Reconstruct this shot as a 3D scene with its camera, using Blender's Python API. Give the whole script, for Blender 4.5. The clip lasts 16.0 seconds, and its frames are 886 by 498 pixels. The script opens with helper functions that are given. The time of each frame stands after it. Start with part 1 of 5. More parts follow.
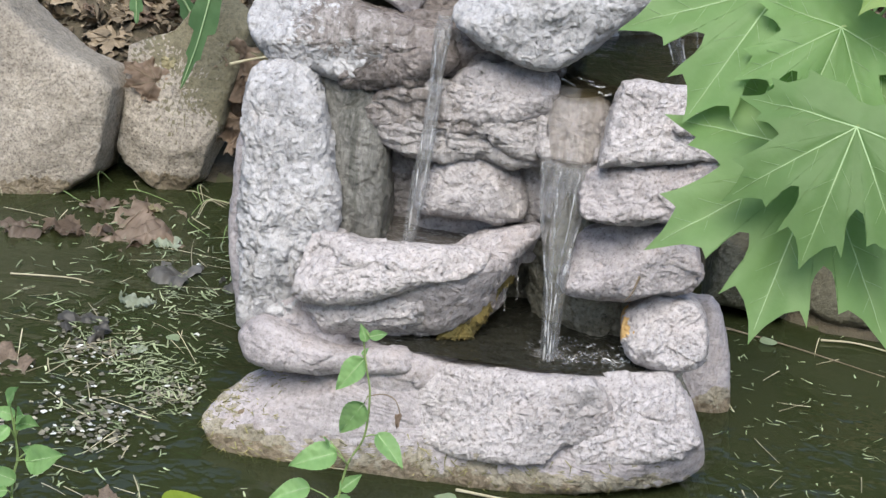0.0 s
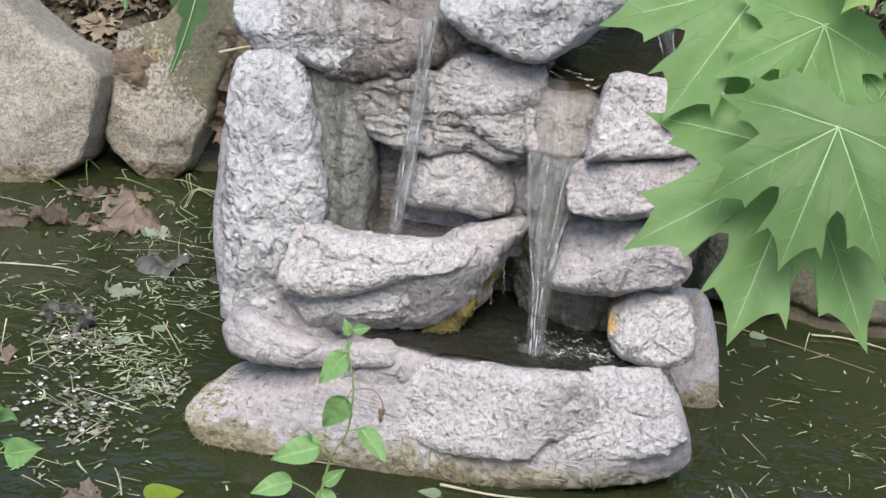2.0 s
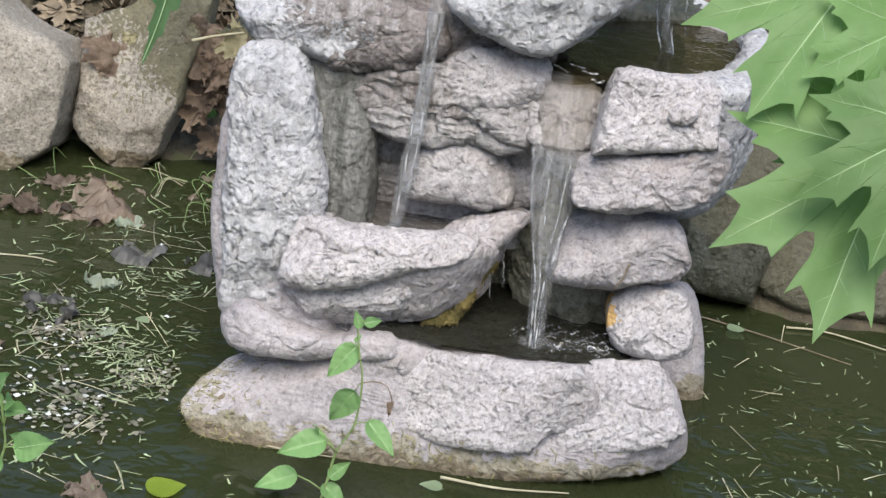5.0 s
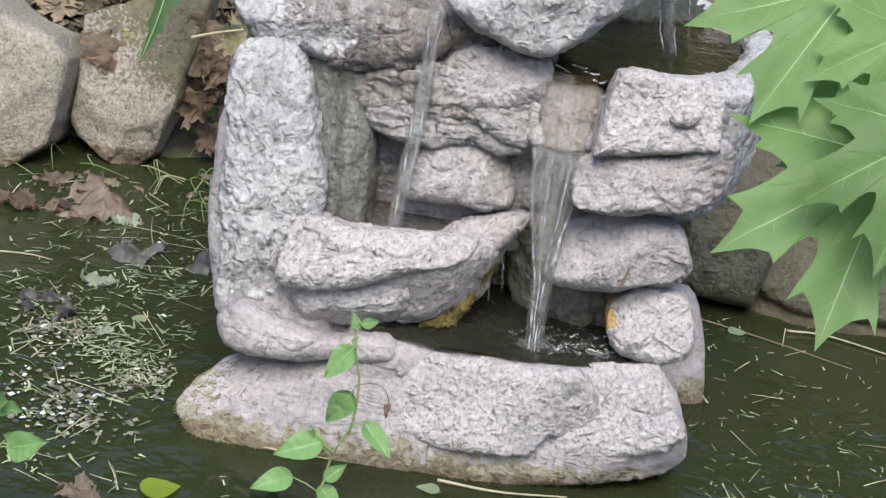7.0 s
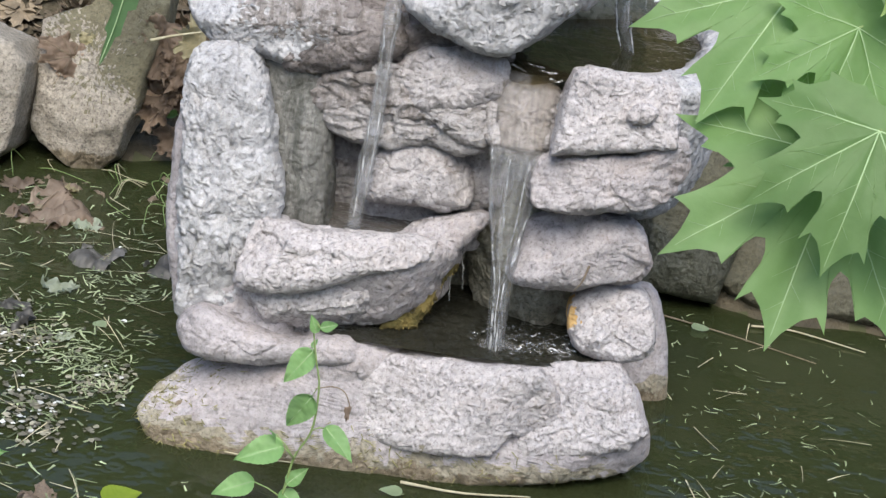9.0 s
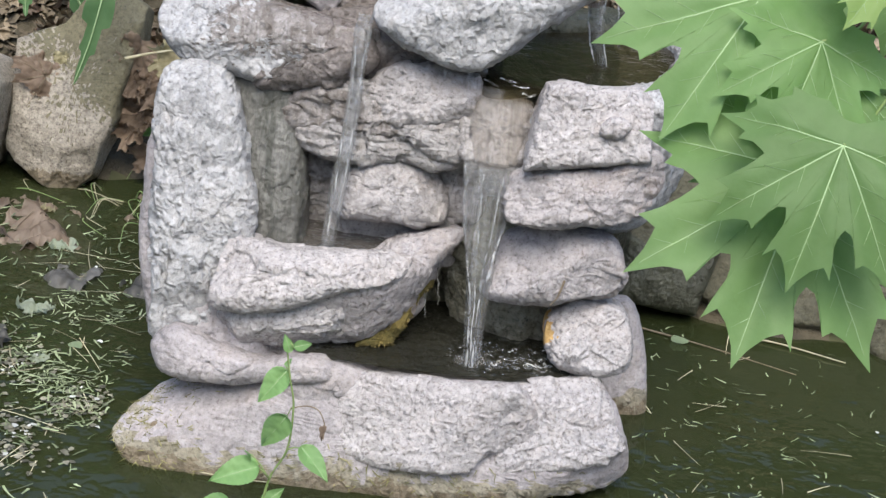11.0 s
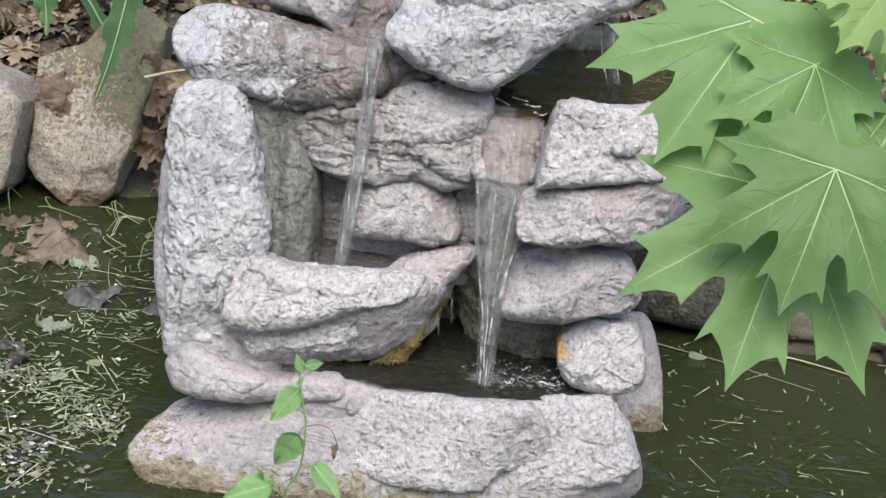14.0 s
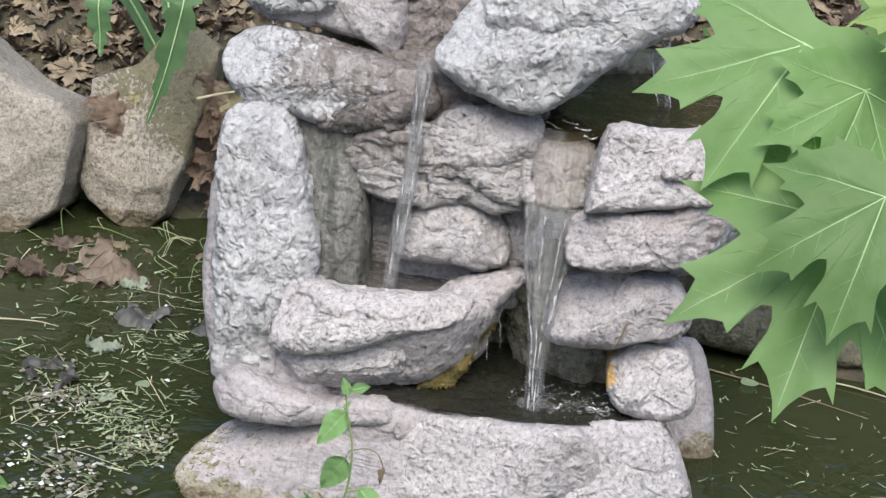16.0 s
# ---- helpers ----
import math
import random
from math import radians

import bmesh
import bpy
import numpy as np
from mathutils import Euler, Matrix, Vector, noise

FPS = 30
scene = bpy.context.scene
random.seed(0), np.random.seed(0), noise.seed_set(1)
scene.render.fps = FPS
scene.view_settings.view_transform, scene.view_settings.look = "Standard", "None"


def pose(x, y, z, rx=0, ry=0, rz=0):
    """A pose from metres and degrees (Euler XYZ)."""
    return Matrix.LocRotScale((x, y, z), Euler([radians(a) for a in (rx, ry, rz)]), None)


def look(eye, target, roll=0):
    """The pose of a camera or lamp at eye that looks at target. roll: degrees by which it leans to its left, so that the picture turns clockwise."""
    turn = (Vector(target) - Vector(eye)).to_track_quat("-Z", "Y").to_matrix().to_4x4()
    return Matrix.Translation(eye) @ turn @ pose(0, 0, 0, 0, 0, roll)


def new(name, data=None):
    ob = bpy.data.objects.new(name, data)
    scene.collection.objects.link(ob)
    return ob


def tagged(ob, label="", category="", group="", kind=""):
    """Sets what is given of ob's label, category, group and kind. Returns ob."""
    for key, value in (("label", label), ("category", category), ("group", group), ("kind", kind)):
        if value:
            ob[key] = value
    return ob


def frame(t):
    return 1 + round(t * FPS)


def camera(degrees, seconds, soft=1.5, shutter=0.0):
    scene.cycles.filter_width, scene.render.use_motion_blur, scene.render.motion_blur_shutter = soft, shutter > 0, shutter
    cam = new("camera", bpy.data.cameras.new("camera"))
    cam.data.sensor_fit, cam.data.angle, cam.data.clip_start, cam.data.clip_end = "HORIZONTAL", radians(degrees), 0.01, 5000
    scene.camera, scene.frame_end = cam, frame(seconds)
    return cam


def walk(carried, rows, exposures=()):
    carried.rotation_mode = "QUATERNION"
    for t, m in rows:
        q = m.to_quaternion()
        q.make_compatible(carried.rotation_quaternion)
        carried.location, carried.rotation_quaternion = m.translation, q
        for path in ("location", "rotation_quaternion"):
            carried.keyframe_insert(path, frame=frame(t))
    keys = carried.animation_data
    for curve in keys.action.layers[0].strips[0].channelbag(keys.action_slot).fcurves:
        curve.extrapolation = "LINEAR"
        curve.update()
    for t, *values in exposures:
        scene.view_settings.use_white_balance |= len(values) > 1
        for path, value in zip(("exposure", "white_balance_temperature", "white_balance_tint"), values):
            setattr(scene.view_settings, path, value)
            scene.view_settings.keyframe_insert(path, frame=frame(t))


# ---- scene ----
cam = camera(28.23, 16.0, soft=1.4)
PATH = [
    (0.0, look((0.1348, -1.8738, 1.0303), (-0.0164, -0.0255, 0.2814), 5.60)),
    (0.5, look((0.1302, -1.8722, 1.0316), (-0.0201, -0.0256, 0.2783), 5.74)),
    (1.0, look((0.1286, -1.8654, 1.0324), (-0.0284, -0.0226, 0.2712), 5.76)),
    (1.5, look((0.1316, -1.8640, 1.0332), (-0.0318, -0.0229, 0.2693), 5.86)),
    (2.0, look((0.1481, -1.8532, 1.0329), (-0.0006, -0.0106, 0.2694), 6.01)),
    (2.5, look((0.1355, -1.8581, 1.0343), (0.0048, -0.0153, 0.2681), 5.95)),
    (3.0, look((0.0853, -1.8629, 1.0297), (-0.0251, -0.0197, 0.2612), 5.83)),
    (3.5, look((0.0446, -1.8630, 1.0256), (-0.0320, -0.0194, 0.2540), 6.11)),
    (4.0, look((0.0302, -1.8662, 1.0266), (-0.0113, -0.0200, 0.2585), 6.88)),
    (6.5, look((0.0206, -1.8461, 1.0188), (-0.0116, 0.0029, 0.2571), 8.32)),
    (7.0, look((0.0246, -1.8430, 1.0202), (-0.0028, 0.0046, 0.2549), 8.20)),
    (7.5, look((0.0307, -1.8413, 1.0204), (0.0122, 0.0047, 0.2511), 8.13)),
    (8.0, look((0.0341, -1.8414, 1.0213), (0.0218, 0.0042, 0.2508), 7.91)),
    (8.5, look((0.0379, -1.8380, 1.0229), (0.0322, 0.0081, 0.2537), 7.78)),
    (9.0, look((0.0410, -1.8351, 1.0255), (0.0427, 0.0126, 0.2600), 7.68)),
    (9.5, look((0.0433, -1.8319, 1.0303), (0.0498, 0.0201, 0.2754), 7.65)),
    (10.0, look((0.0485, -1.8253, 1.0281), (0.0584, 0.0275, 0.2750), 7.47)),
    (12.5, look((0.0609, -1.8228, 1.0332), (0.0666, 0.0308, 0.2822), 6.61)),
    (13.0, look((0.0626, -1.8227, 1.0352), (0.0606, 0.0310, 0.2843), 6.58)),
    (13.5, look((0.0711, -1.8193, 1.0381), (0.0571, 0.0353, 0.2895), 6.47)),
    (14.0, look((0.0813, -1.8244, 1.0416), (0.0523, 0.0315, 0.2968), 6.41)),
    (14.5, look((0.0859, -1.8292, 1.0389), (0.0374, 0.0270, 0.2958), 6.34)),
    (15.0, look((0.0850, -1.8271, 1.0393), (0.0171, 0.0296, 0.2990), 6.24)),
    (15.5, look((0.0862, -1.8227, 1.0411), (0.0046, 0.0361, 0.3075), 6.18)),
    (16.0, look((0.0883, -1.8136, 1.0415), (-0.0062, 0.0463, 0.3123), 6.05)),
]
walk(cam, PATH, [(0.0, 1.26, 6800, 10)])

# ---- world and light ----
world = bpy.data.worlds.new("world")
scene.world = world
world.use_nodes = True
wn = world.node_tree.nodes
sky = wn.new("ShaderNodeTexSky")
sky.sky_type, sky.sun_disc = "NISHITA", False
sky.sun_elevation, sky.sun_rotation = radians(54), radians(179)
wn["Background"].inputs["Strength"].default_value = 0.15
world.node_tree.links.new(sky.outputs["Color"], wn["Background"].inputs["Color"])
sun_data = bpy.data.lights.new("sun", "SUN")
sun_data.energy, sun_data.angle, sun_data.color = 1.95, radians(38), (0.99, 0.965, 0.9)
sun = new("sun", sun_data)
sun.matrix_world = look((0.05, -2.2, 3.0), (0, 0, 0))


# ---- materials ----
class Mat:
    """A node material under construction."""

    def __init__(self, name, rough=0.8, spec=0.4):
        self.m = bpy.data.materials.new(name)
        self.m.use_nodes = True
        self.n, self.l = self.m.node_tree.nodes, self.m.node_tree.links
        self.b = self.n["Principled BSDF"]
        self.b.inputs["Roughness"].default_value = rough
        self.b.inputs["Specular IOR Level"].default_value = spec
        self.geo = self.n.new("ShaderNodeTexCoord")

    def noise(self, scale, detail=6, rough=0.6, squash=None, kind="noise", twist=0.0):
        src = self.geo.outputs["Object"]
        if squash:
            mp = self.n.new("ShaderNodeMapping")
            mp.inputs["Scale"].default_value = squash
            self.l.new(src, mp.inputs["Vector"])
            src = mp.outputs["Vector"]
        if kind == "voronoi":
            t = self.n.new("ShaderNodeTexVoronoi")
            t.inputs["Scale"].default_value = scale
            self.l.new(src, t.inputs["Vector"])
            return t.outputs["Distance"]
        t = self.n.new("ShaderNodeTexNoise")
        t.inputs["Scale"].default_value, t.inputs["Detail"].default_value = scale, detail
        t.inputs["Roughness"].default_value = rough
        t.inputs["Distortion"].default_value = twist
        if kind == "ridged":
            t.noise_type = "RIDGED_MULTIFRACTAL"
            t.normalize = True
        self.l.new(src, t.inputs["Vector"])
        return t.outputs["Fac"]

    def ramp(self, fac, *stops):
        r = self.n.new("ShaderNodeValToRGB")
        e = r.color_ramp.elements
        while len(e) < len(stops):
            e.new(0.5)
        for k, (pos, col) in zip(e, stops):
            k.position = pos
            k.color = (*col, 1) if len(col) == 3 else col
        self.l.new(fac, r.inputs["Fac"])
        return r.outputs["Color"]

    def mix(self, fac, a, b, mode="MIX"):
        x = self.n.new("ShaderNodeMix")
        x.data_type, x.blend_type = "RGBA", mode
        for sock, v in ((0, fac), (6, a), (7, b)):
            if isinstance(v, (int, float)):
                x.inputs[sock].default_value = v
            elif isinstance(v, tuple):
                x.inputs[sock].default_value = (*v, 1)
            else:
                self.l.new(v, x.inputs[sock])
        return x.outputs[2]

    def colour(self, c):
        if isinstance(c, tuple):
            self.b.inputs["Base Color"].default_value = (*c, 1)
        else:
            self.l.new(c, self.b.inputs["Base Color"])

    def bump(self, height, strength=0.5, dist=0.01, prev=None):
        bm_ = self.n.new("ShaderNodeBump")
        bm_.inputs["Strength"].default_value, bm_.inputs["Distance"].default_value = strength, dist
        self.l.new(height, bm_.inputs["Height"])
        if prev is not None:
            self.l.new(prev, bm_.inputs["Normal"])
        self.l.new(bm_.outputs["Normal"], self.b.inputs["Normal"])
        return bm_.outputs["Normal"]

    def chips(self, scale, warp=0.3):
        """Height of flaked stone: cells, each a small plane with a tilt of its own."""
        def vec(op, a, b):
            v = self.n.new("ShaderNodeVectorMath")
            v.operation = op
            for sock, x in zip(v.inputs, (a, b)):
                if isinstance(x, (tuple, float)):
                    sock.default_value = x if isinstance(x, tuple) else (x, x, x)
                else:
                    self.l.new(x, sock)
            return v

        t = self.n.new("ShaderNodeTexNoise")
        t.inputs["Scale"].default_value, t.inputs["Detail"].default_value = scale * 0.7, 3
        self.l.new(self.geo.outputs["Object"], t.inputs["Vector"])
        shift = vec("MULTIPLY", vec("SUBTRACT", t.outputs["Color"], 0.5).outputs[0], warp * 3 / scale)
        at = vec("ADD", self.geo.outputs["Object"], shift.outputs[0]).outputs[0]
        cell = self.n.new("ShaderNodeTexVoronoi")
        cell.inputs["Scale"].default_value = scale
        self.l.new(at, cell.inputs["Vector"])
        off = vec("MULTIPLY", vec("SUBTRACT", at, cell.outputs["Position"]).outputs[0], float(scale))
        return vec("DOT_PRODUCT", off.outputs[0], vec("SUBTRACT", cell.outputs["Color"], 0.5).outputs[0]).outputs["Value"]

    def random(self):
        return self.n.new("ShaderNodeObjectInfo").outputs["Random"]

    def island(self):
        return self.n.new("ShaderNodeNewGeometry").outputs["Random Per Island"]


def stone_mat(name, light, dark, speck, rough=0.85, fleck=0.385, relief=1.0, crumple=1.0, stain=(0.3, 0.25, 0.2), stain_amount=0.35, bands=0.0, grain=0.5, runs=None, pores=0.45, salt=0.7):
    """Speckled granite-like stone: broad tone, crystal flecks, brownish stains; runs adds streaks left by water."""
    m = Mat(name, rough)
    broad = m.ramp(m.noise(9, 5, 0.6), (0.3, dark), (0.68, light))
    flecks = m.ramp(m.noise(260, 3, 0.7), (fleck - 0.06, (grain,) * 3), (fleck + 0.04, (0, 0, 0)))
    c = m.mix(flecks, broad, speck)
    mid = m.ramp(m.noise(130, 5, 0.75), (0.34, (0.62, 0.61, 0.61)), (0.62, (1.22, 1.22, 1.22)))
    c = m.mix(salt, c, mid, "MULTIPLY")
    st = m.ramp(m.noise(17, 7, 0.72), (0.52, (0, 0, 0)), (0.72, (stain_amount,) * 3))
    c = m.mix(st, c, stain)
    if runs:
        c = m.mix(m.ramp(m.noise(1.0, 5, 0.7, (75, 75, 9)), (0.42, (0, 0, 0)), (0.6, (0.8,) * 3)), c, runs)
    m.colour(c)
    a = m.bump(m.noise(70, 8, 0.7), 0.4 * relief, 0.009)
    a = m.bump(m.chips(55), min(1.0, 0.8 * crumple * relief), 0.006, a)
    fold = m.noise(62, 5, 0.6, kind="ridged", twist=1.2)
    a = m.bump(fold, min(1.0, 0.45 * crumple * relief), 0.013, a)
    a = m.bump(m.chips(150), min(1.0, 0.9 * crumple * relief), 0.0034, a)
    if bands:
        layer = m.noise(1.0, 5, 0.6, (14, 14, 95), kind="ridged", twist=0.5)
        a = m.bump(layer, bands, 0.02, a)
    a = m.bump(m.noise(330, 4, 0.7), 0.5 * relief, 0.003, a)
    m.bump(m.noise(170, 5, 0.72), min(1.0, pores * relief), 0.0065, a)
    return m.m


CAST = stone_mat("cast_stone", (0.49, 0.487, 0.493), (0.39, 0.387, 0.392), (0.17, 0.165, 0.162), fleck=0.365, crumple=1.2, pores=0.35)
SMOOTH = stone_mat("smooth_pale_stone", (0.4, 0.373, 0.378), (0.285, 0.262, 0.264), (0.18, 0.155, 0.15), fleck=0.38, relief=0.65, crumple=0.8, stain=(0.28, 0.22, 0.18), stain_amount=0.45)
GRAIN = stone_mat("grainy_stone", (0.54, 0.512, 0.51), (0.4, 0.371, 0.367), (0.19, 0.16, 0.152), fleck=0.4, relief=1.0, crumple=1.1, stain=(0.3, 0.23, 0.19), stain_amount=0.4, grain=0.55, pores=0.45, salt=0.75)
OLIVE = stone_mat("olive_stained_stone", (0.36, 0.33, 0.265), (0.235, 0.21, 0.15), (0.1, 0.09, 0.06), stain=(0.15, 0.135, 0.07), stain_amount=0.6)
WARM = stone_mat("pinkish_stone", (0.46, 0.43, 0.432), (0.34, 0.31, 0.305), (0.13, 0.11, 0.105), crumple=0.8, stain=(0.22, 0.155, 0.115), stain_amount=0.5)
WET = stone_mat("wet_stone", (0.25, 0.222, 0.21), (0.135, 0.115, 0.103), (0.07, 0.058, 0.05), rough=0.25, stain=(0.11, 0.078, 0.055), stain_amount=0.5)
# Wet stone with shade put into its colour, for recesses and gaps.
WETSHADED = stone_mat("wet_shaded_stone", (0.085, 0.087, 0.06), (0.036, 0.038, 0.027), (0.02, 0.021, 0.015), rough=0.3, stain=(0.03, 0.032, 0.016))
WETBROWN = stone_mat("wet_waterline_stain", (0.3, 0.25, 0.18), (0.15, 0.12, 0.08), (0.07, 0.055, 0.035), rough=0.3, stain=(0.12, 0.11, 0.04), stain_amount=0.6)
FIELD = stone_mat("field_granite", (0.37, 0.335, 0.28), (0.25, 0.222, 0.18), (0.12, 0.1, 0.085), fleck=0.41, relief=0.9, crumple=0.5, stain=(0.14, 0.115, 0.075), stain_amount=0.55, grain=0.6, pores=0.6, salt=1.0)
STRATA = stone_mat("layered_damp_stone", (0.42, 0.4, 0.39), (0.27, 0.25, 0.24), (0.11, 0.1, 0.085), rough=0.45, stain=(0.15, 0.11, 0.08), stain_amount=0.5, bands=0.5)
DAMP = stone_mat("damp_brownish_stone", (0.46, 0.435, 0.43), (0.29, 0.265, 0.255), (0.11, 0.095, 0.085), rough=0.4, crumple=0.9, stain=(0.16, 0.11, 0.08), stain_amount=0.6)
DAMPBROWN = stone_mat("damp_dark_stone", (0.39, 0.365, 0.355), (0.25, 0.228, 0.217), (0.1, 0.086, 0.078), rough=0.3, stain=(0.12, 0.085, 0.06), stain_amount=0.55, runs=(0.13, 0.108, 0.092))
SPOUT = stone_mat("wet_spout_stone", (0.46, 0.436, 0.428), (0.3, 0.28, 0.27), (0.13, 0.115, 0.105), rough=0.25, crumple=1.0, stain=(0.15, 0.11, 0.085), stain_amount=0.5, runs=(0.19, 0.172, 0.162))
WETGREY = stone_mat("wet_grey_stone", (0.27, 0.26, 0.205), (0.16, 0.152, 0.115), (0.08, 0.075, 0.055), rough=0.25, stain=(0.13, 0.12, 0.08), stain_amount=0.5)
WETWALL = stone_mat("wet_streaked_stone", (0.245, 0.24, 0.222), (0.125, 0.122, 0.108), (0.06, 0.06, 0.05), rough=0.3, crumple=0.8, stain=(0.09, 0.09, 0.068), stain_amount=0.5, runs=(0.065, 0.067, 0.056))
OLIVEDARK = stone_mat("olive_dark_granite", (0.21, 0.19, 0.125), (0.12, 0.108, 0.068), (0.06, 0.055, 0.035), relief=0.9, crumple=0.5, stain=(0.085, 0.08, 0.04), stain_amount=0.6, pores=0.6)
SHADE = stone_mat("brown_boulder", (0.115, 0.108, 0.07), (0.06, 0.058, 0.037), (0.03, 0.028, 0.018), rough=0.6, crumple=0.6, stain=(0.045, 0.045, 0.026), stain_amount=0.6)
TAN = stone_mat("tan_stone", (0.35, 0.27, 0.185), (0.22, 0.175, 0.12), (0.12, 0.09, 0.06), relief=0.5, crumple=0.4, stain=(0.2, 0.13, 0.08))


def plain_mat(name, a, b, scale, rough=0.7, bump=0.3, dist=0.003, squash=None, spread=0.0, trans=0.0):
    m = Mat(name, rough, 0.3)
    c = m.ramp(m.noise(scale, 6, 0.65, squash), (0.3, a), (0.7, b))
    if spread:
        r = m.ramp(m.island(), (0.0, (1 - spread,) * 3), (1.0, (1 + spread,) * 3))
        c = m.mix(1.0, c, r, "MULTIPLY")
    m.colour(c)
    if bump:
        m.bump(m.noise(scale * 3, 5, 0.6, squash), bump, dist)
    return m.m


def leaf_mat(name, a, b, rough=0.45, spread=0.15):
    """Thin leaf: base colour with light passing through."""
    m = Mat(name, rough, 0.35)
    c = m.ramp(m.noise(26, 5, 0.6), (0.3, a), (0.7, b))
    r = m.ramp(m.random(), (0.0, (1 - spread,) * 3), (1.0, (1 + spread,) * 3))
    c = m.mix(1.0, c, r, "MULTIPLY")
    m.colour(c)
    m.bump(m.noise(150, 4, 0.6), 0.25, 0.002)
    tr = m.n.new("ShaderNodeBsdfTranslucent")
    m.l.new(c, tr.inputs["Color"])
    add = m.n.new("ShaderNodeMixShader")
    add.inputs[0].default_value = 0.55
    m.l.new(m.b.outputs[0], add.inputs[1])
    m.l.new(tr.outputs[0], add.inputs[2])
    m.l.new(add.outputs[0], m.n["Material Output"].inputs["Surface"])
    return m.m


MAPLE = leaf_mat("maple_leaf_green", (0.168, 0.3, 0.1), (0.22, 0.368, 0.14), 0.5)
YOUNG = leaf_mat("young_maple_leaf", (0.3, 0.45, 0.13), (0.4, 0.55, 0.2), 0.5)
VEIN = plain_mat("leaf_vein", (0.3, 0.43, 0.22), (0.36, 0.5, 0.27), 50, bump=0)
SPROUT = leaf_mat("sprout_green", (0.22, 0.42, 0.15), (0.32, 0.53, 0.22))
WETLEAF = leaf_mat("sodden_leaf_brown", (0.19, 0.145, 0.11), (0.34, 0.265, 0.205), 0.35, 0.25)
ALGAE = plain_mat("olive_algae", (0.13, 0.13, 0.045), (0.28, 0.25, 0.11), 40, 0.7, 0, spread=0.4)
HERB = leaf_mat("herb_green", (0.1, 0.22, 0.06), (0.18, 0.32, 0.1))
WEEDY = leaf_mat("weed_green", (0.12, 0.24, 0.1), (0.18, 0.32, 0.145))
STEM = plain_mat("green_stem", (0.16, 0.24, 0.08), (0.24, 0.32, 0.13), 60)
BARK = plain_mat("twig_bark", (0.12, 0.09, 0.06), (0.25, 0.2, 0.14), 60, bump=0.6)
DRY = plain_mat("dry_leaf", (0.1, 0.078, 0.052), (0.28, 0.225, 0.155), 30, 0.75, 0.4, 0.004, spread=0.5)
DRYLEAF = leaf_mat("dead_leaf_brown", (0.15, 0.108, 0.078), (0.31, 0.235, 0.175), 0.7, 0.5)
YELLOWLEAF = leaf_mat("pale_yellow_dead_leaf", (0.3, 0.27, 0.15), (0.48, 0.43, 0.28), 0.7, 0.1)
LIMELEAF = leaf_mat("yellow_green_leaf", (0.2, 0.3, 0.03), (0.33, 0.42, 0.06), 0.4)
GREYLEAF = leaf_mat("soaked_grey_leaf", (0.1, 0.098, 0.092), (0.2, 0.195, 0.185), 0.3, 0.3)
PALELEAF = leaf_mat("bleached_floating_leaf", (0.38, 0.44, 0.31), (0.56, 0.61, 0.5), 0.6)
PALEGREEN = leaf_mat("pale_floating_leaf", (0.3, 0.4, 0.22), (0.45, 0.53, 0.36), 0.5)
STRAW = plain_mat("straw", (0.34, 0.3, 0.19), (0.5, 0.46, 0.33), 40, bump=0, spread=0.4)
CLIP = plain_mat("grass_clippings", (0.07, 0.1, 0.04), (0.33, 0.37, 0.23), 20, bump=0, spread=0.8)
PALE = plain_mat("pale_bits_and_sparkle", (0.42, 0.43, 0.4), (0.68, 0.68, 0.66), 60, bump=0, spread=0.3)
WETSCRAP = plain_mat("soaked_scraps", (0.07, 0.065, 0.042), (0.26, 0.245, 0.19), 60, 0.35, 0, spread=0.7)
SOIL = plain_mat("bank_soil", (0.04, 0.035, 0.024), (0.1, 0.085, 0.056), 14, 0.9, 0.9, 0.02)
RUST = stone_mat("reddish_stone", (0.24, 0.13, 0.09), (0.14, 0.08, 0.055), (0.08, 0.05, 0.04))
LICHEN = plain_mat("orange_lichen", (0.4, 0.22, 0.06), (0.6, 0.42, 0.2), 90, 0.9, 0.8, 0.004)
MOSS = plain_mat("ochre_moss", (0.07, 0.065, 0.022), (0.22, 0.165, 0.055), 60, 0.9, 0.9, 0.006)
HEDGE = plain_mat("far_foliage", (0.012, 0.02, 0.008), (0.07, 0.1, 0.04), 3.0, 0.9, 0)


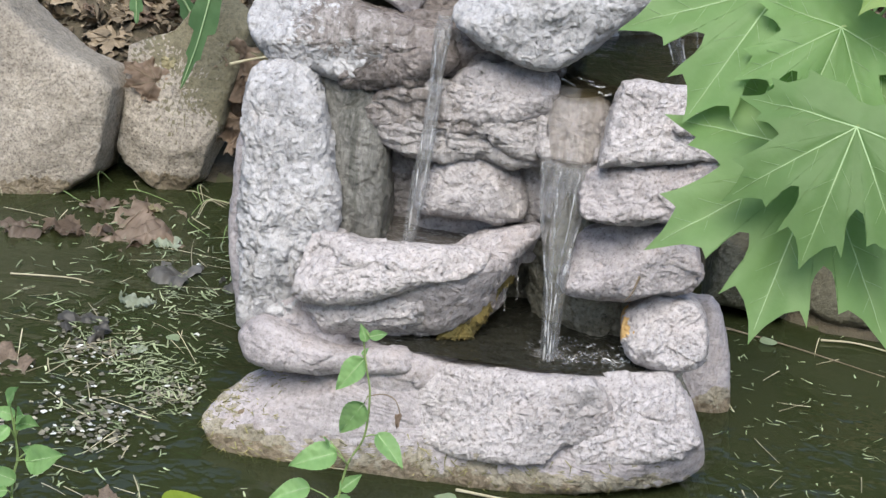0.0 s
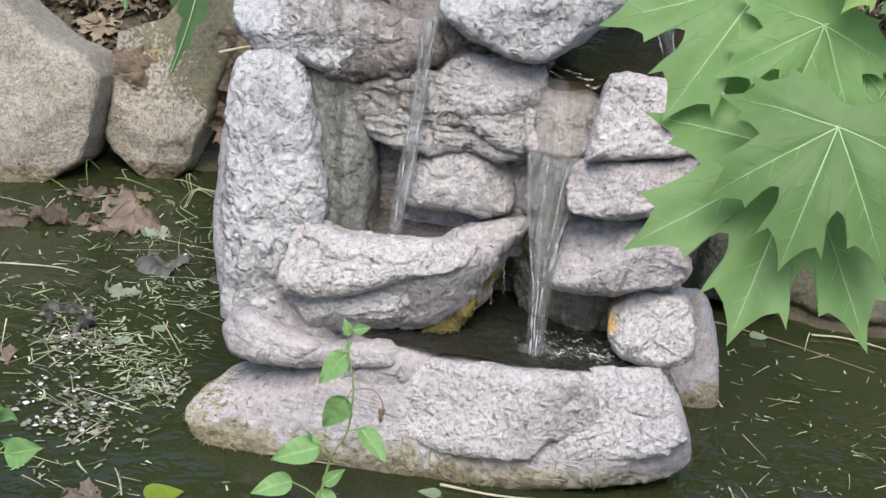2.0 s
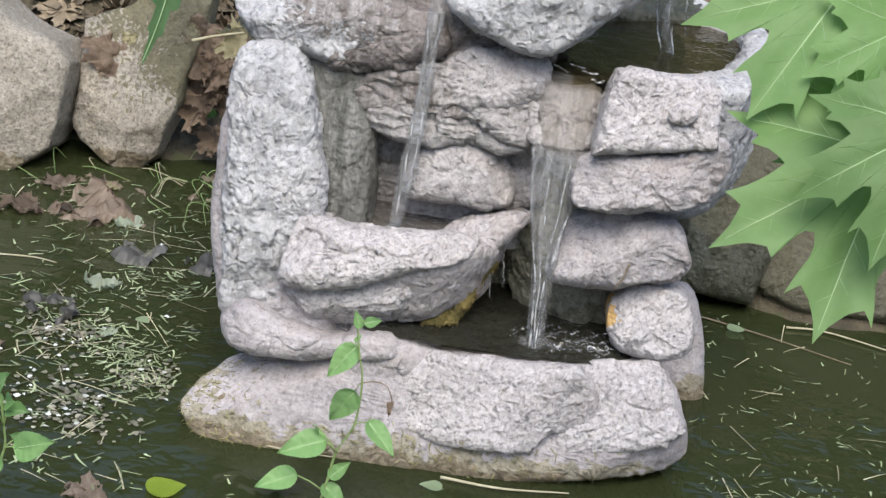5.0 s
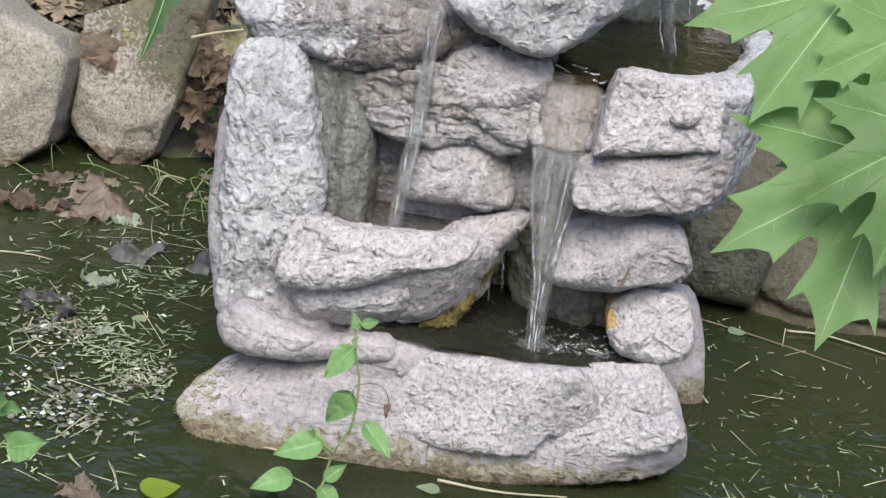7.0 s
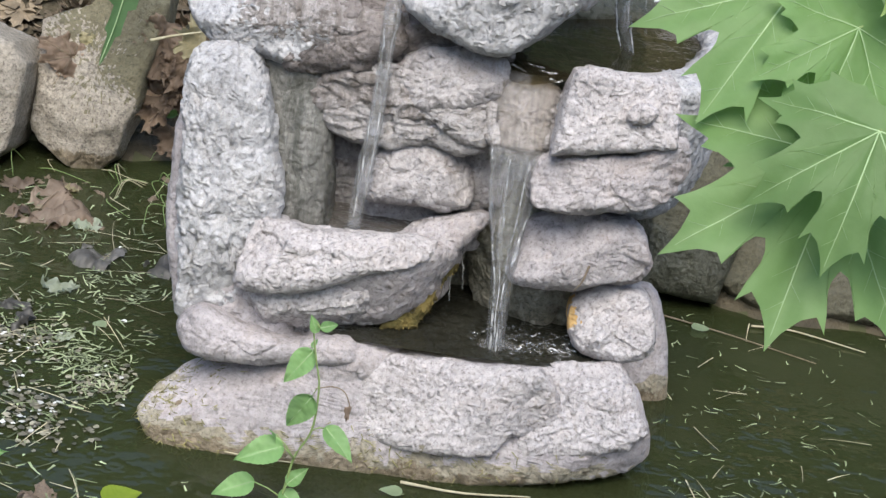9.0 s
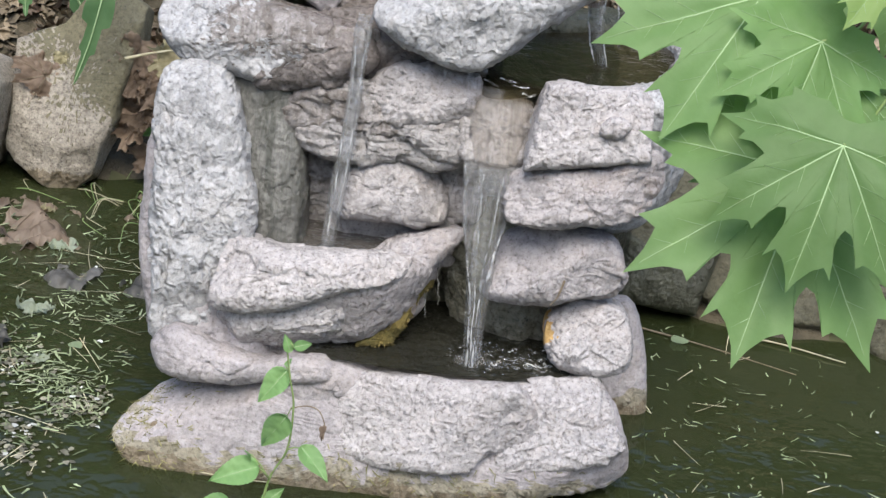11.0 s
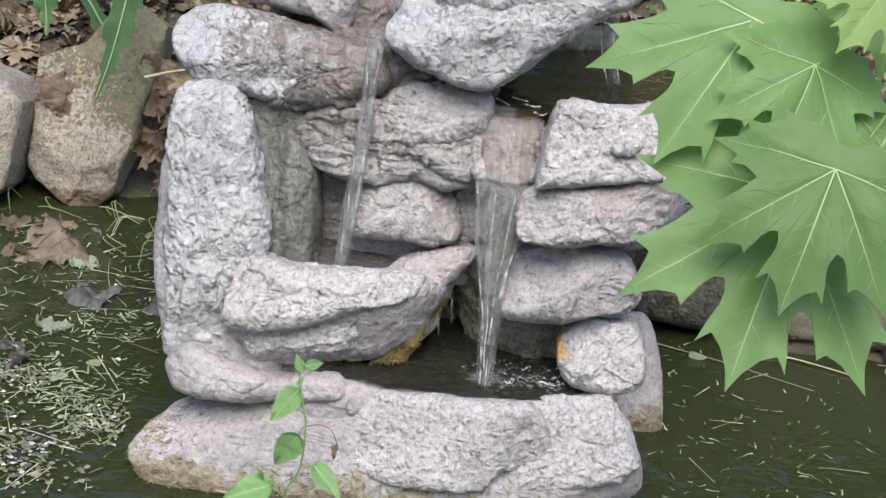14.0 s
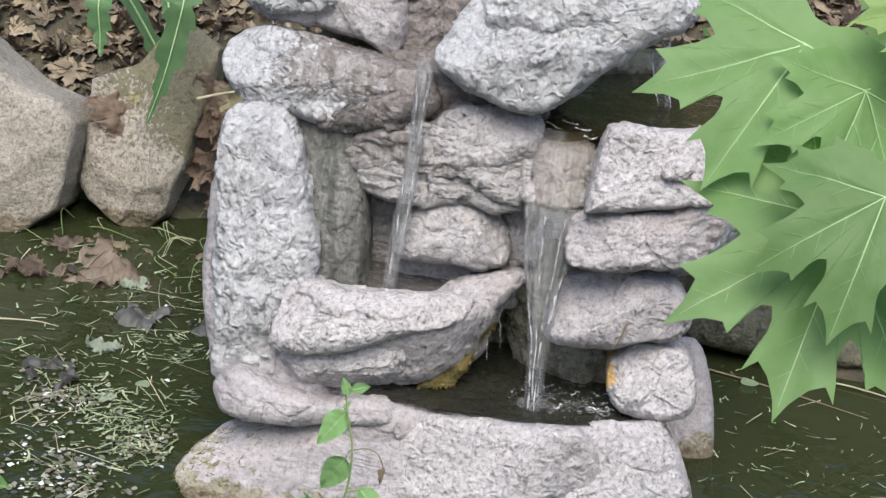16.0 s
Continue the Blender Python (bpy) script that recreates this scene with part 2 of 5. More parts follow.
def water_mat(name, tint, rough, wave, strength, dist, murk=None, amount=0.0, streak=None, ior=1.33):
    """Water: tinted see-through body with murk or foam streaks in it, and a Fresnel surface reflection."""
    m = Mat(name)
    out = m.n["Material Output"]
    body = m.n.new("ShaderNodeBsdfTransparent")
    body.inputs["Color"].default_value = (*tint, 1)
    body = body.outputs[0]
    if murk:
        df = m.n.new("ShaderNodeBsdfDiffuse")
        df.inputs["Color"].default_value = (*murk, 1)
        bl = m.n.new("ShaderNodeMixShader")
        bl.inputs[0].default_value = amount
        if streak:
            m.l.new(m.ramp(m.noise(1.0, 5, 0.65, streak), (0.45, (0.05, 0.05, 0.05)), (0.72, (amount,) * 3)), bl.inputs[0])
        m.l.new(body, bl.inputs[1])
        m.l.new(df.outputs[0], bl.inputs[2])
        body = bl.outputs[0]
    gl = m.n.new("ShaderNodeBsdfGlossy")
    gl.inputs["Roughness"].default_value = rough
    fr = m.n.new("ShaderNodeFresnel")
    fr.inputs["IOR"].default_value = ior
    bmp = m.n.new("ShaderNodeBump")
    bmp.inputs["Strength"].default_value, bmp.inputs["Distance"].default_value = strength, dist
    m.l.new(m.noise(1.0 if streak else wave, 3, 0.55, streak), bmp.inputs["Height"])
    for nd in (gl, fr):
        m.l.new(bmp.outputs["Normal"], nd.inputs["Normal"])
    mx = m.n.new("ShaderNodeMixShader")
    m.l.new(fr.outputs[0], mx.inputs[0])
    m.l.new(body, mx.inputs[1])
    m.l.new(gl.outputs[0], mx.inputs[2])
    m.l.new(mx.outputs[0], out.inputs["Surface"])
    return m.m


POOL = water_mat("pond_water", (0.48, 0.53, 0.35), 0.03, 14, 0.28, 0.02, (0.036, 0.045, 0.018), 0.62)
RIPPLE = water_mat("rippling_water", (0.4, 0.4, 0.35), 0.02, 30, 0.8, 0.02, (0.035, 0.035, 0.027), 0.6, ior=1.5)
MURKY = water_mat("grey_basin_water", (0.55, 0.53, 0.49), 0.04, 40, 0.8, 0.02, (0.15, 0.138, 0.126), 0.55)
FILM = water_mat("thin_water_film", (0.96, 0.95, 0.94), 0.06, 60, 0.6, 0.006, (0.8, 0.78, 0.76), 0.07, (150, 150, 14), 1.12)
FALL = water_mat("falling_water", (0.93, 0.94, 0.95), 0.08, 40, 1.0, 0.012, (0.85, 0.84, 0.82), 0.2, (190, 190, 9), 1.09)
FOAM = water_mat("bubbles", (0.9, 0.9, 0.9), 0.05, 40, 0.2, 0.002, (0.7, 0.72, 0.72), 0.16)
STILL = water_mat("dark_bowl_water", (0.6, 0.55, 0.42), 0.04, 30, 0.35, 0.01, (0.05, 0.043, 0.024), 0.3)
# Whitened body puts the bright glints of water edges into the colour.
FALLEDGE = water_mat("whitened_water_edge", (0.95, 0.96, 0.97), 0.06, 60, 0.8, 0.006, (0.9, 0.9, 0.9), 0.9, (120, 120, 40), 1.12)
MOSSTIP = plain_mat("moss_strands", (0.09, 0.085, 0.03), (0.28, 0.2, 0.065), 60, 0.9, 0, spread=0.5)
MUD = plain_mat("pond_mud", (0.04, 0.045, 0.02), (0.08, 0.08, 0.04), 12, 0.9, 0.3, 0.01)


# ---- builders ----
def part(name, bm, material, parent=None, label="", smooth=True):
    me = bpy.data.meshes.new(name)
    bm.to_mesh(me)
    bm.free()
    me.materials.append(material)
    if smooth:
        me.polygons.foreach_set("use_smooth", [True] * len(me.polygons))
    ob = new(name, me)
    ob.parent = parent
    return tagged(ob, label)


def empty(name, at=(0, 0, 0)):
    ob = new(name)
    ob.location = at
    ob.empty_display_size = 0.02
    return ob


def grid_bm(pts, closed_u=False, cap=False):
    """A bmesh from rows of points; closed_u joins the ends of each row, cap closes first and last row."""
    bm = bmesh.new()
    rows = [[bm.verts.new(p) for p in row] for row in pts]
    n = len(rows[0])
    for a, b in zip(rows, rows[1:]):
        for i in range(n if closed_u else n - 1):
            j = (i + 1) % n
            bm.faces.new((a[i], a[j], b[j], b[i]))
    if cap:
        bm.faces.new(rows[0][::-1])
        bm.faces.new(rows[-1])
    bm.normal_update()
    return bm


def smooth_loop(pts, n, soft=0.5):
    """n points at even spacing on a closed curve through pts; soft 0.5 is round, 0 is angular."""
    p = np.array(pts, float)
    k = len(p)
    out = []
    for i in range(k):
        a, b, c, d = p[i - 1], p[i], p[(i + 1) % k], p[(i + 2) % k]
        for s in np.linspace(0, 1, 12, endpoint=False):
            h = 3 * s * s - 2 * s ** 3
            out.append(b + (c - b) * (h if soft > 0.3 else s) + soft * ((c - a) * (s ** 3 - 2 * s * s + s) + (d - b) * (s ** 3 - s * s)) if soft > 0.3 else b + (c - b) * s + soft * ((c - a) - 2 * (c - b) + (d - b)) * s * (1 - s) * 0.5)
    out = np.array(out + [out[0]])
    run = np.concatenate([[0], np.cumsum(np.linalg.norm(np.diff(out, axis=0), axis=1))])
    at = np.linspace(0, run[-1], n, endpoint=False)
    return np.stack([np.interp(at, run, out[:, 0]), np.interp(at, run, out[:, 1])], 1)


def flake(w):
    """Chipped relief: each cell is a small plane with its own tilt, with a groove along its border."""
    d, pts = noise.voronoi(w)
    turn = noise.cell_vector(pts[0] * 37.0) - Vector((0.5, 0.5, 0.5))
    return 1.3 * (w - pts[0]).dot(turn) + 0.35 * min(0.3, d[1] - d[0])


def roughen(bm, rough, strata, seed, scale=1.0):
    """Weathered relief: broad swellings, chipped flakes of two sizes, and level strata."""
    off = Vector((seed * 3.17, seed * 1.31, -seed * 2.3))
    bm.normal_update()
    moves = []
    for v in bm.verts:
        p = v.co / scale + off
        h = 0.5 * noise.fractal(p * 14, 1.0, 2.1, 3)
        w = p + 0.009 * noise.noise_vector(p * 42)
        h += 1.0 * flake(w * 24) + 0.5 * flake(w * 66 + off)
        h += 0.25 * (0.3 - abs(noise.noise(w * 112)))
        if strata:
            h += strata * (0.3 - abs(noise.noise(Vector((w.x * 7, w.y * 9, w.z * 75))))) * 1.5
        moves.append(h)
    for v, h in zip(bm.verts, moves):
        v.co += v.normal * h * rough * scale
    bm.normal_update()


def stone_bm(outline, front, back, box=0.62, rough=0.009, strata=0.0, seed=1, n=230, rings=70, facets=3, soft=0.5, cuts=()):
    """A boulder swollen from its outline (across, up): bulges front towards -y and back towards +y."""
    loop = smooth_loop(outline, n, soft)
    mid = loop.mean(0)
    rows = []
    f = np.linspace(-math.pi / 2, math.pi / 2, 4001)
    ss, dd = np.abs(np.cos(f)) ** box, np.sign(np.sin(f)) * np.abs(np.sin(f)) ** box
    yy = np.where(dd > 0, dd * back, dd * front)
    size = float(np.linalg.norm(loop - mid, axis=1).mean())
    run = np.concatenate([[0], np.cumsum(np.hypot(np.diff(ss) * size, np.diff(yy)))])
    at = np.linspace(run[-1] * 0.006, run[-1] * 0.994, rings + 1)
    for s, y in zip(np.interp(at, run, ss), np.interp(at, run, yy)):
        s, y = float(s), float(y)
        rows.append([Vector((mid[0] + (q[0] - mid[0]) * s, y, mid[1] + (q[1] - mid[1]) * s)) for q in loop])
    bm = grid_bm(rows, True, True)
    bmesh.ops.recalc_face_normals(bm, faces=bm.faces)
    rng = random.Random(seed * 7 + 1)
    planes = list(cuts) + [(rng.uniform(-0.7, 0.7), -1.0, rng.uniform(-0.7, 0.9), rng.uniform(0.72, 0.9)) for _ in range(facets)]
    for *d, keep in planes:
        d = Vector(d).normalized()
        lim = max(v.co.dot(d) for v in bm.verts) * keep
        for v in bm.verts:
            over = v.co.dot(d) - lim - 0.004 * noise.noise(v.co * 30 + d)
            if over > 0:
                v.co -= d * over * 0.9
    roughen(bm, rough, strata, seed)
    return bm


def stone(name, at, outline, front, back, material, parent=None, tilt=15, yaw=0, label="", **kw):
    ob = part(name, stone_bm(outline, front, back, **kw), material, parent, label)
    ob.matrix_basis = pose(*at, -tilt, 0, yaw)
    return ob


def tube(points, radii, sides=8):
    """A bmesh tube through points with the given radii."""
    pts = [Vector(p) for p in points]
    rows = []
    for i, p in enumerate(pts):
        d = (pts[min(i + 1, len(pts) - 1)] - pts[max(i - 1, 0)]).normalized()
        side = d.cross(Vector((0.3, 0.2, 1)) if abs(d.z) < 0.9 else Vector((1, 0, 0))).normalized()
        up = side.cross(d)
        r = float(radii[i]) if hasattr(radii, "__len__") else radii
        rows.append([p + r * (side * math.cos(a) + up * math.sin(a)) for a in (2 * math.pi * k / sides for k in range(sides))])
    bm = grid_bm(rows, True, True)
    bmesh.ops.recalc_face_normals(bm, faces=bm.faces)
    return bm


def bend(points, n):
    """n points on a smooth open curve through points."""
    p = [Vector(q) for q in points]
    p = [2 * p[0] - p[1]] + p + [2 * p[-1] - p[-2]]
    out = []
    k = len(p) - 3
    for i in range(n):
        s = i / (n - 1) * k
        j = min(int(s), k - 1)
        s -= j
        a, b, c, d = p[j:j + 4]
        out.append(0.5 * (2 * b + (c - a) * s + (2 * a - 5 * b + 4 * c - d) * s * s + (3 * b - a - 3 * c + d) * s ** 3))
    return out


# ---- ground, pond, surroundings ----
def step(a, b, x):
    x = min(1.0, max(0.0, (x - a) / (b - a)))
    return x * x * (3 - 2 * x)


def shore(x):
    """Where the far bank leaves the water."""
    return 0.92 + 0.04 * math.exp(-((x + 0.25) / 0.2) ** 2) - 0.34 * step(0.2, 0.5, x) + 0.03 * math.sin(x * 5.3 + 1.0) + 0.03 * noise.noise(Vector((x * 5, 0, 0)))


def ground_z(x, y):
    s = y - shore(x)
    side = abs(x) - 2.0 + 0.35 * noise.noise(Vector((y * 1.1, x * 0.2, 7)))
    k = step(0.2, 0.5, x)
    if s > 0:
        left, right = 0.02 + 0.75 * s, min(0.02 + 1.5 * s, 0.14 + 0.5 * (s - 0.08))
        z = left + (right - left) * k
        z = 0.9 + 0.04 * (z - 0.9) if z > 0.9 else z
    else:
        z = max(-0.16, 0.02 + 0.5 * s)
    near_edge = -1.15 + 0.25 * noise.noise(Vector((x * 1.2, 3, 0)))
    if y < near_edge:
        z = max(z, min(-0.16 + (near_edge - y) * 0.6, 0.12))
    if side > 0:
        z = max(z, min(-0.16 + side * 0.6, 0.3))
    near = max(0.0, 1.0 - max(abs(x) / 3, abs(y - 1) / 3))
    return z + near * (0.022 * noise.fractal(Vector((x * 5, y * 5, 1)), 1, 2, 3) + 0.008 * noise.noise(Vector((x * 30, y * 30, 4))))


def axis(lo, hi, step, far):
    inner = list(np.arange(lo, hi + 1e-6, step))
    outer = [1.25 ** k for k in range(1, 40)]
    pos = [hi + 0.1 * (q - 1) for q in outer if 0.1 * (q - 1) < far] + [hi + far]
    neg = [lo - (q - hi) for q in pos]
    return neg[::-1] + inner + pos


xs, ys = axis(-1.6, 1.6, 0.025, 400), axis(-1.2, 2.6, 0.025, 400)
ground = part("ground", grid_bm([[(x, y, ground_z(x, y)) for x in xs] for y in ys]), SOIL, None, "dark brown soil bank sloping into the pond")
ground.data.materials.append(MUD)
for poly in ground.data.polygons:
    poly.material_index = 1 if poly.center.z < 0.0 else 0
tagged(ground, kind="structure", category="ground")

wx, wy = list(np.linspace(-2.6, 2.6, 30)), list(np.linspace(-1.7, 1.4, 20))
water = part("water", grid_bm([[(x, y, 0.0) for x in wx] for y in wy]), POOL, None, "still dark green murky pond water")
tagged(water, kind="structure", category="water")

ring = [(math.cos(a), math.sin(a)) for a in (2 * math.pi * k / 96 for k in range(97))]
hedge = part("backdrop", grid_bm([[(9 * c * (1 + 0.06 * noise.noise(Vector((c * 4, s * 4, z)))), 9 * s, -0.5 + (z + 0.5) * (0.78 + 0.22 * s)) for c, s in ring] for z in np.linspace(-0.5, 5.5, 12)]), HEDGE, None, "dark distant foliage round the garden")
tagged(hedge, kind="structure", category="backdrop")

# ---- rock fountain ----
fountain = tagged(empty("rock_fountain", (0, 0.1, -0.1)), "tiered grey cast-stone rock fountain standing in the pond", "fountain")
FP = Matrix.Translation((0, -0.1, 0.1))


def fstone(name, at, outline, front, back, material=CAST, **kw):
    ob = stone(name, at, outline, front, back, material, fountain, **kw)
    ob.matrix_parent_inverse = FP
    return ob


fstone("base_log", (0.012, -0.004, 0.074), [(-0.297, -0.058), (-0.289, -0.036), (-0.264, -0.009), (-0.234, 0.011), (-0.169, 0.022), (-0.09, 0.03), (-0.013, 0.043), (0.079, 0.05), (0.17, 0.06), (0.245, 0.07), (0.27, 0.052), (0.284, 0.031), (0.302, -0.01), (0.298, -0.04), (0.25, -0.062), (0.163, -0.08), (0.072, -0.095), (0.006, -0.098), (-0.074, -0.1), (-0.155, -0.097), (-0.233, -0.1), (-0.275, -0.088)],
       0.034, 0.10, SMOOTH, tilt=20, seed=2, rough=0.004, box=0.5, strata=0.0, n=420, facets=2, label="long pinkish log-shaped base stone with a mossy tip")
fstone("base_slab", (0.084, -0.035, 0.09), [(-0.119, 0.033), (-0.084, 0.043), (0.006, 0.052), (0.083, 0.063), (0.11, 0.034), (0.121, 0.01), (0.104, -0.011), (0.067, -0.022), (0.048, -0.048), (-0.003, -0.059), (-0.055, -0.063), (-0.096, -0.056), (-0.121, -0.02)],
       0.022, 0.08, GRAIN, tilt=20, yaw=-11, seed=3, strata=0.2, box=0.38, rough=0.0028, n=300, facets=3, soft=0.15, label="pale speckled granite-textured slab face")
fstone("base_end", (0.23, -0.012, 0.094), [(-0.075, 0.044), (-0.017, 0.054), (0.031, 0.062), (0.038, 0.047), (0.052, 0.036), (0.061, 0.011), (0.075, -0.017), (0.057, -0.04), (-0.007, -0.053), (-0.066, -0.062), (-0.083, -0.03), (-0.083, 0.01)],
       0.024, 0.08, GRAIN, tilt=20, seed=30, strata=0.35, box=0.38, soft=0.15, facets=2, rough=0.005, label="broken angular end of the base stone")
fstone("pool_sill", (-0.06, 0.0, 0.112), [(-0.05, -0.04), (-0.045, 0.015), (-0.02, 0.028), (0.03, 0.028), (0.07, 0.014), (0.08, -0.04)],
       0.03, 0.04, SMOOTH, tilt=0, seed=46, box=0.5, rough=0.004, facets=0, label="smooth pinkish shoulder behind the base stone")
fstone("plinth", (0.03, 0.14, 0.0), [(-0.26, -0.12), (-0.26, 0.0), (-0.2, 0.08), (0.0, 0.10), (0.2, 0.10), (0.26, 0.06), (0.26, -0.12)],
       0.10, 0.14, WETGREY, tilt=0, seed=5, box=0.4)
fstone("root_stone", (-0.19, 0.042, 0.15), [(-0.045, -0.06), (-0.06, -0.02), (-0.05, 0.06), (0.02, 0.07), (0.06, 0.03), (0.07, -0.03), (0.05, -0.065)],
       0.045, 0.06, SMOOTH, tilt=8, seed=6, rough=0.005, box=0.5, facets=1, label="reddish weathered root of the standing stone")
fstone("foot_stone", (-0.174, -0.004, 0.128), [(-0.073, -0.004), (-0.07, 0.017), (-0.052, 0.032), (-0.031, 0.03), (0.002, 0.017), (0.043, 0.006), (0.073, 0.002), (0.072, -0.015), (0.037, -0.028), (-0.012, -0.032), (-0.056, -0.027)],
       0.042, 0.07, SMOOTH, tilt=15, seed=47, rough=0.004, facets=0, box=0.7, label="smooth rounded pinkish foot stone")
fstone("foot_pebble", (-0.074, -0.01, 0.127), [(-0.039, -0.003), (-0.027, 0.01), (-0.005, 0.016), (0.021, 0.018), (0.036, 0.011), (0.039, -0.004), (0.024, -0.012), (-0.008, -0.018), (-0.033, -0.016)],
       0.03, 0.04, SMOOTH, tilt=15, seed=49, rough=0.003, facets=0, box=0.7, n=120, rings=40, label="smooth pinkish knob at the end of the foot stone")
fstone("standing_stone", (-0.207, 0.036, 0.283), [(-0.059, 0.051), (-0.064, 0.123), (-0.054, 0.155), (-0.03, 0.172), (0.004, 0.172), (0.025, 0.148), (0.04, 0.101), (0.053, 0.044), (0.062, 0.009), (0.06, -0.023), (0.04, -0.063), (0.026, -0.102), (0.012, -0.137), (-0.041, -0.15), (-0.047, -0.101), (-0.052, -0.053), (-0.056, -0.005)],
       0.037, 0.06, CAST, tilt=8, seed=7, rough=0.008, box=0.6, n=300, rings=90, facets=2)
fstone("side_flange", (-0.262, 0.062, 0.242), [(-0.014, 0.122), (0.012, 0.137), (0.019, 0.074), (0.02, 0.001), (0.028, -0.068), (0.03, -0.126), (0.009, -0.132), (-0.004, -0.087), (-0.016, -0.031), (-0.02, 0.018), (-0.018, 0.071)],
       0.03, 0.05, SMOOTH, tilt=8, seed=8, rough=0.003, facets=0)
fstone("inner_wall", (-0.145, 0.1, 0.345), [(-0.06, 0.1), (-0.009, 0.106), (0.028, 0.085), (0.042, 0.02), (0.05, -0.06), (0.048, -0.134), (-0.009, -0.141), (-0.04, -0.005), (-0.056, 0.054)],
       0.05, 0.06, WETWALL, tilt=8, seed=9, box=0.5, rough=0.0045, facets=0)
fstone("basin_lip", (-0.076, 0.006, 0.229), [(-0.11, -0.034), (-0.109, -0.011), (-0.1, 0.035), (-0.086, 0.042), (-0.057, 0.04), (-0.034, 0.036), (0.011, 0.036), (0.049, 0.04), (0.088, 0.041), (0.11, 0.039), (0.108, 0.023), (0.085, 0.01), (0.042, -0.006), (0.005, -0.02), (-0.032, -0.035), (-0.07, -0.042), (-0.097, -0.041)],
       0.045, 0.035, GRAIN, tilt=15, seed=10, box=0.4, facets=0, soft=0.25, rough=0.005, n=300, rings=90, cuts=[(0.45, -1.0, 0.35, 0.7), (-0.5, -1.0, 0.45, 0.78), (0.0, -0.75, 1.0, 0.82)], label="thick pale stone lip of the middle basin")
fstone("basin_underside", (-0.068, 0.029, 0.188), [(-0.114, -0.004), (-0.072, 0.001), (0.005, 0.018), (0.075, 0.043), (0.112, 0.055), (0.114, 0.038), (0.095, 0.009), (0.075, -0.016), (0.048, -0.037), (0.013, -0.05), (-0.039, -0.055), (-0.08, -0.047), (-0.109, -0.024)],
       0.046, 0.06, GRAIN, tilt=15, seed=11, box=0.45, facets=0, soft=0.25, rough=0.006, n=300, rings=80, strata=0.4, cuts=[(0.2, -0.6, -1.0, 0.62), (0.8, -0.9, -0.5, 0.62)], label="chipped underside of the basin lip")
fstone("ledge_upper_lobe", (0.03, 0.09, 0.444), [(-0.068, -0.012), (-0.058, 0.01), (-0.034, 0.025), (-0.002, 0.03), (0.03, 0.028), (0.052, 0.024), (0.06, 0.008), (0.055, -0.016), (0.03, -0.034), (-0.008, -0.044), (-0.045, -0.038)],
       0.04, 0.10, DAMP, tilt=15, seed=13, box=0.55, facets=3, rough=0.008, strata=0.3)
fstone("ledge_stone", (-0.025, 0.084, 0.407), [(-0.106, 0.0), (-0.09, 0.019), (-0.065, 0.033), (-0.001, 0.04), (0.033, 0.026), (0.067, 0.016), (0.103, 0.014), (0.108, -0.018), (0.104, -0.038), (0.072, -0.036), (0.038, -0.023), (0.006, -0.02), (-0.046, -0.018), (-0.091, -0.021)],
       0.035, 0.10, STRATA, tilt=15, seed=14, strata=0.6, box=0.45, facets=1, rough=0.007, n=300, rings=90)
fstone("ledge_underside", (-0.022, 0.085, 0.377), [(-0.103, 0.03), (-0.043, 0.028), (0.016, 0.028), (0.093, 0.026), (0.109, -0.01), (0.068, -0.022), (0.032, -0.017), (-0.02, -0.026), (-0.062, -0.025), (-0.093, -0.008)],
       0.032, 0.08, STRATA, tilt=12, seed=48, strata=0.6, box=0.45, rough=0.007, facets=1, n=300, rings=90, label="dark-cracked layered stone under the ledge")
fstone("basin_rim", (0.043, 0.066, 0.249), [(-0.055, -0.012), (-0.039, 0.015), (-0.005, 0.027), (0.027, 0.036), (0.047, 0.037), (0.045, 0.025), (0.028, 0.003), (0.008, -0.02), (-0.007, -0.035), (-0.03, -0.045)],
       0.035, 0.06, WARM, tilt=20, seed=33, rough=0.006, facets=0)
fstone("strata_wall", (-0.02, 0.172, 0.337), [(-0.13, 0.06), (0.0, 0.07), (0.12, 0.05), (0.13, -0.1), (0.0, -0.14), (-0.13, -0.14)],
       0.05, 0.08, STRATA, tilt=-4, seed=15, strata=0.5, box=0.4, rough=0.007, n=320, rings=110)
fstone("basin_back", (0.012, 0.145, 0.275), [(-0.075, -0.05), (-0.07, 0.02), (-0.03, 0.04), (0.04, 0.04), (0.085, 0.02), (0.09, -0.05)],
       0.045, 0.05, DAMP, tilt=4, seed=41, box=0.45, rough=0.005, facets=1, strata=0.3, label="damp brownish stone at the back of the basin")
fstone("rounded_stone", (0.004, 0.093, 0.323), [(-0.068, -0.036), (-0.066, -0.006), (-0.052, 0.018), (-0.03, 0.037), (-0.004, 0.046), (0.022, 0.04), (0.046, 0.024), (0.062, 0.0), (0.068, -0.018), (0.06, -0.036), (0.03, -0.044), (-0.02, -0.042), (-0.053, -0.045)],
       0.045, 0.07, DAMP, tilt=15, seed=16, box=0.65, facets=0, rough=0.004, soft=0.4, cuts=[(0.8, -0.7, 0.3, 0.84)])
fstone("wedge_stone", (-0.111, 0.055, 0.118), [(-0.04, -0.03), (-0.04, 0.02), (0.0, 0.03), (0.05, 0.02), (0.05, -0.03)],
       0.03, 0.05, DAMP, tilt=10, seed=50, box=0.5, rough=0.005, facets=1, label="damp stone wedged under the basin")
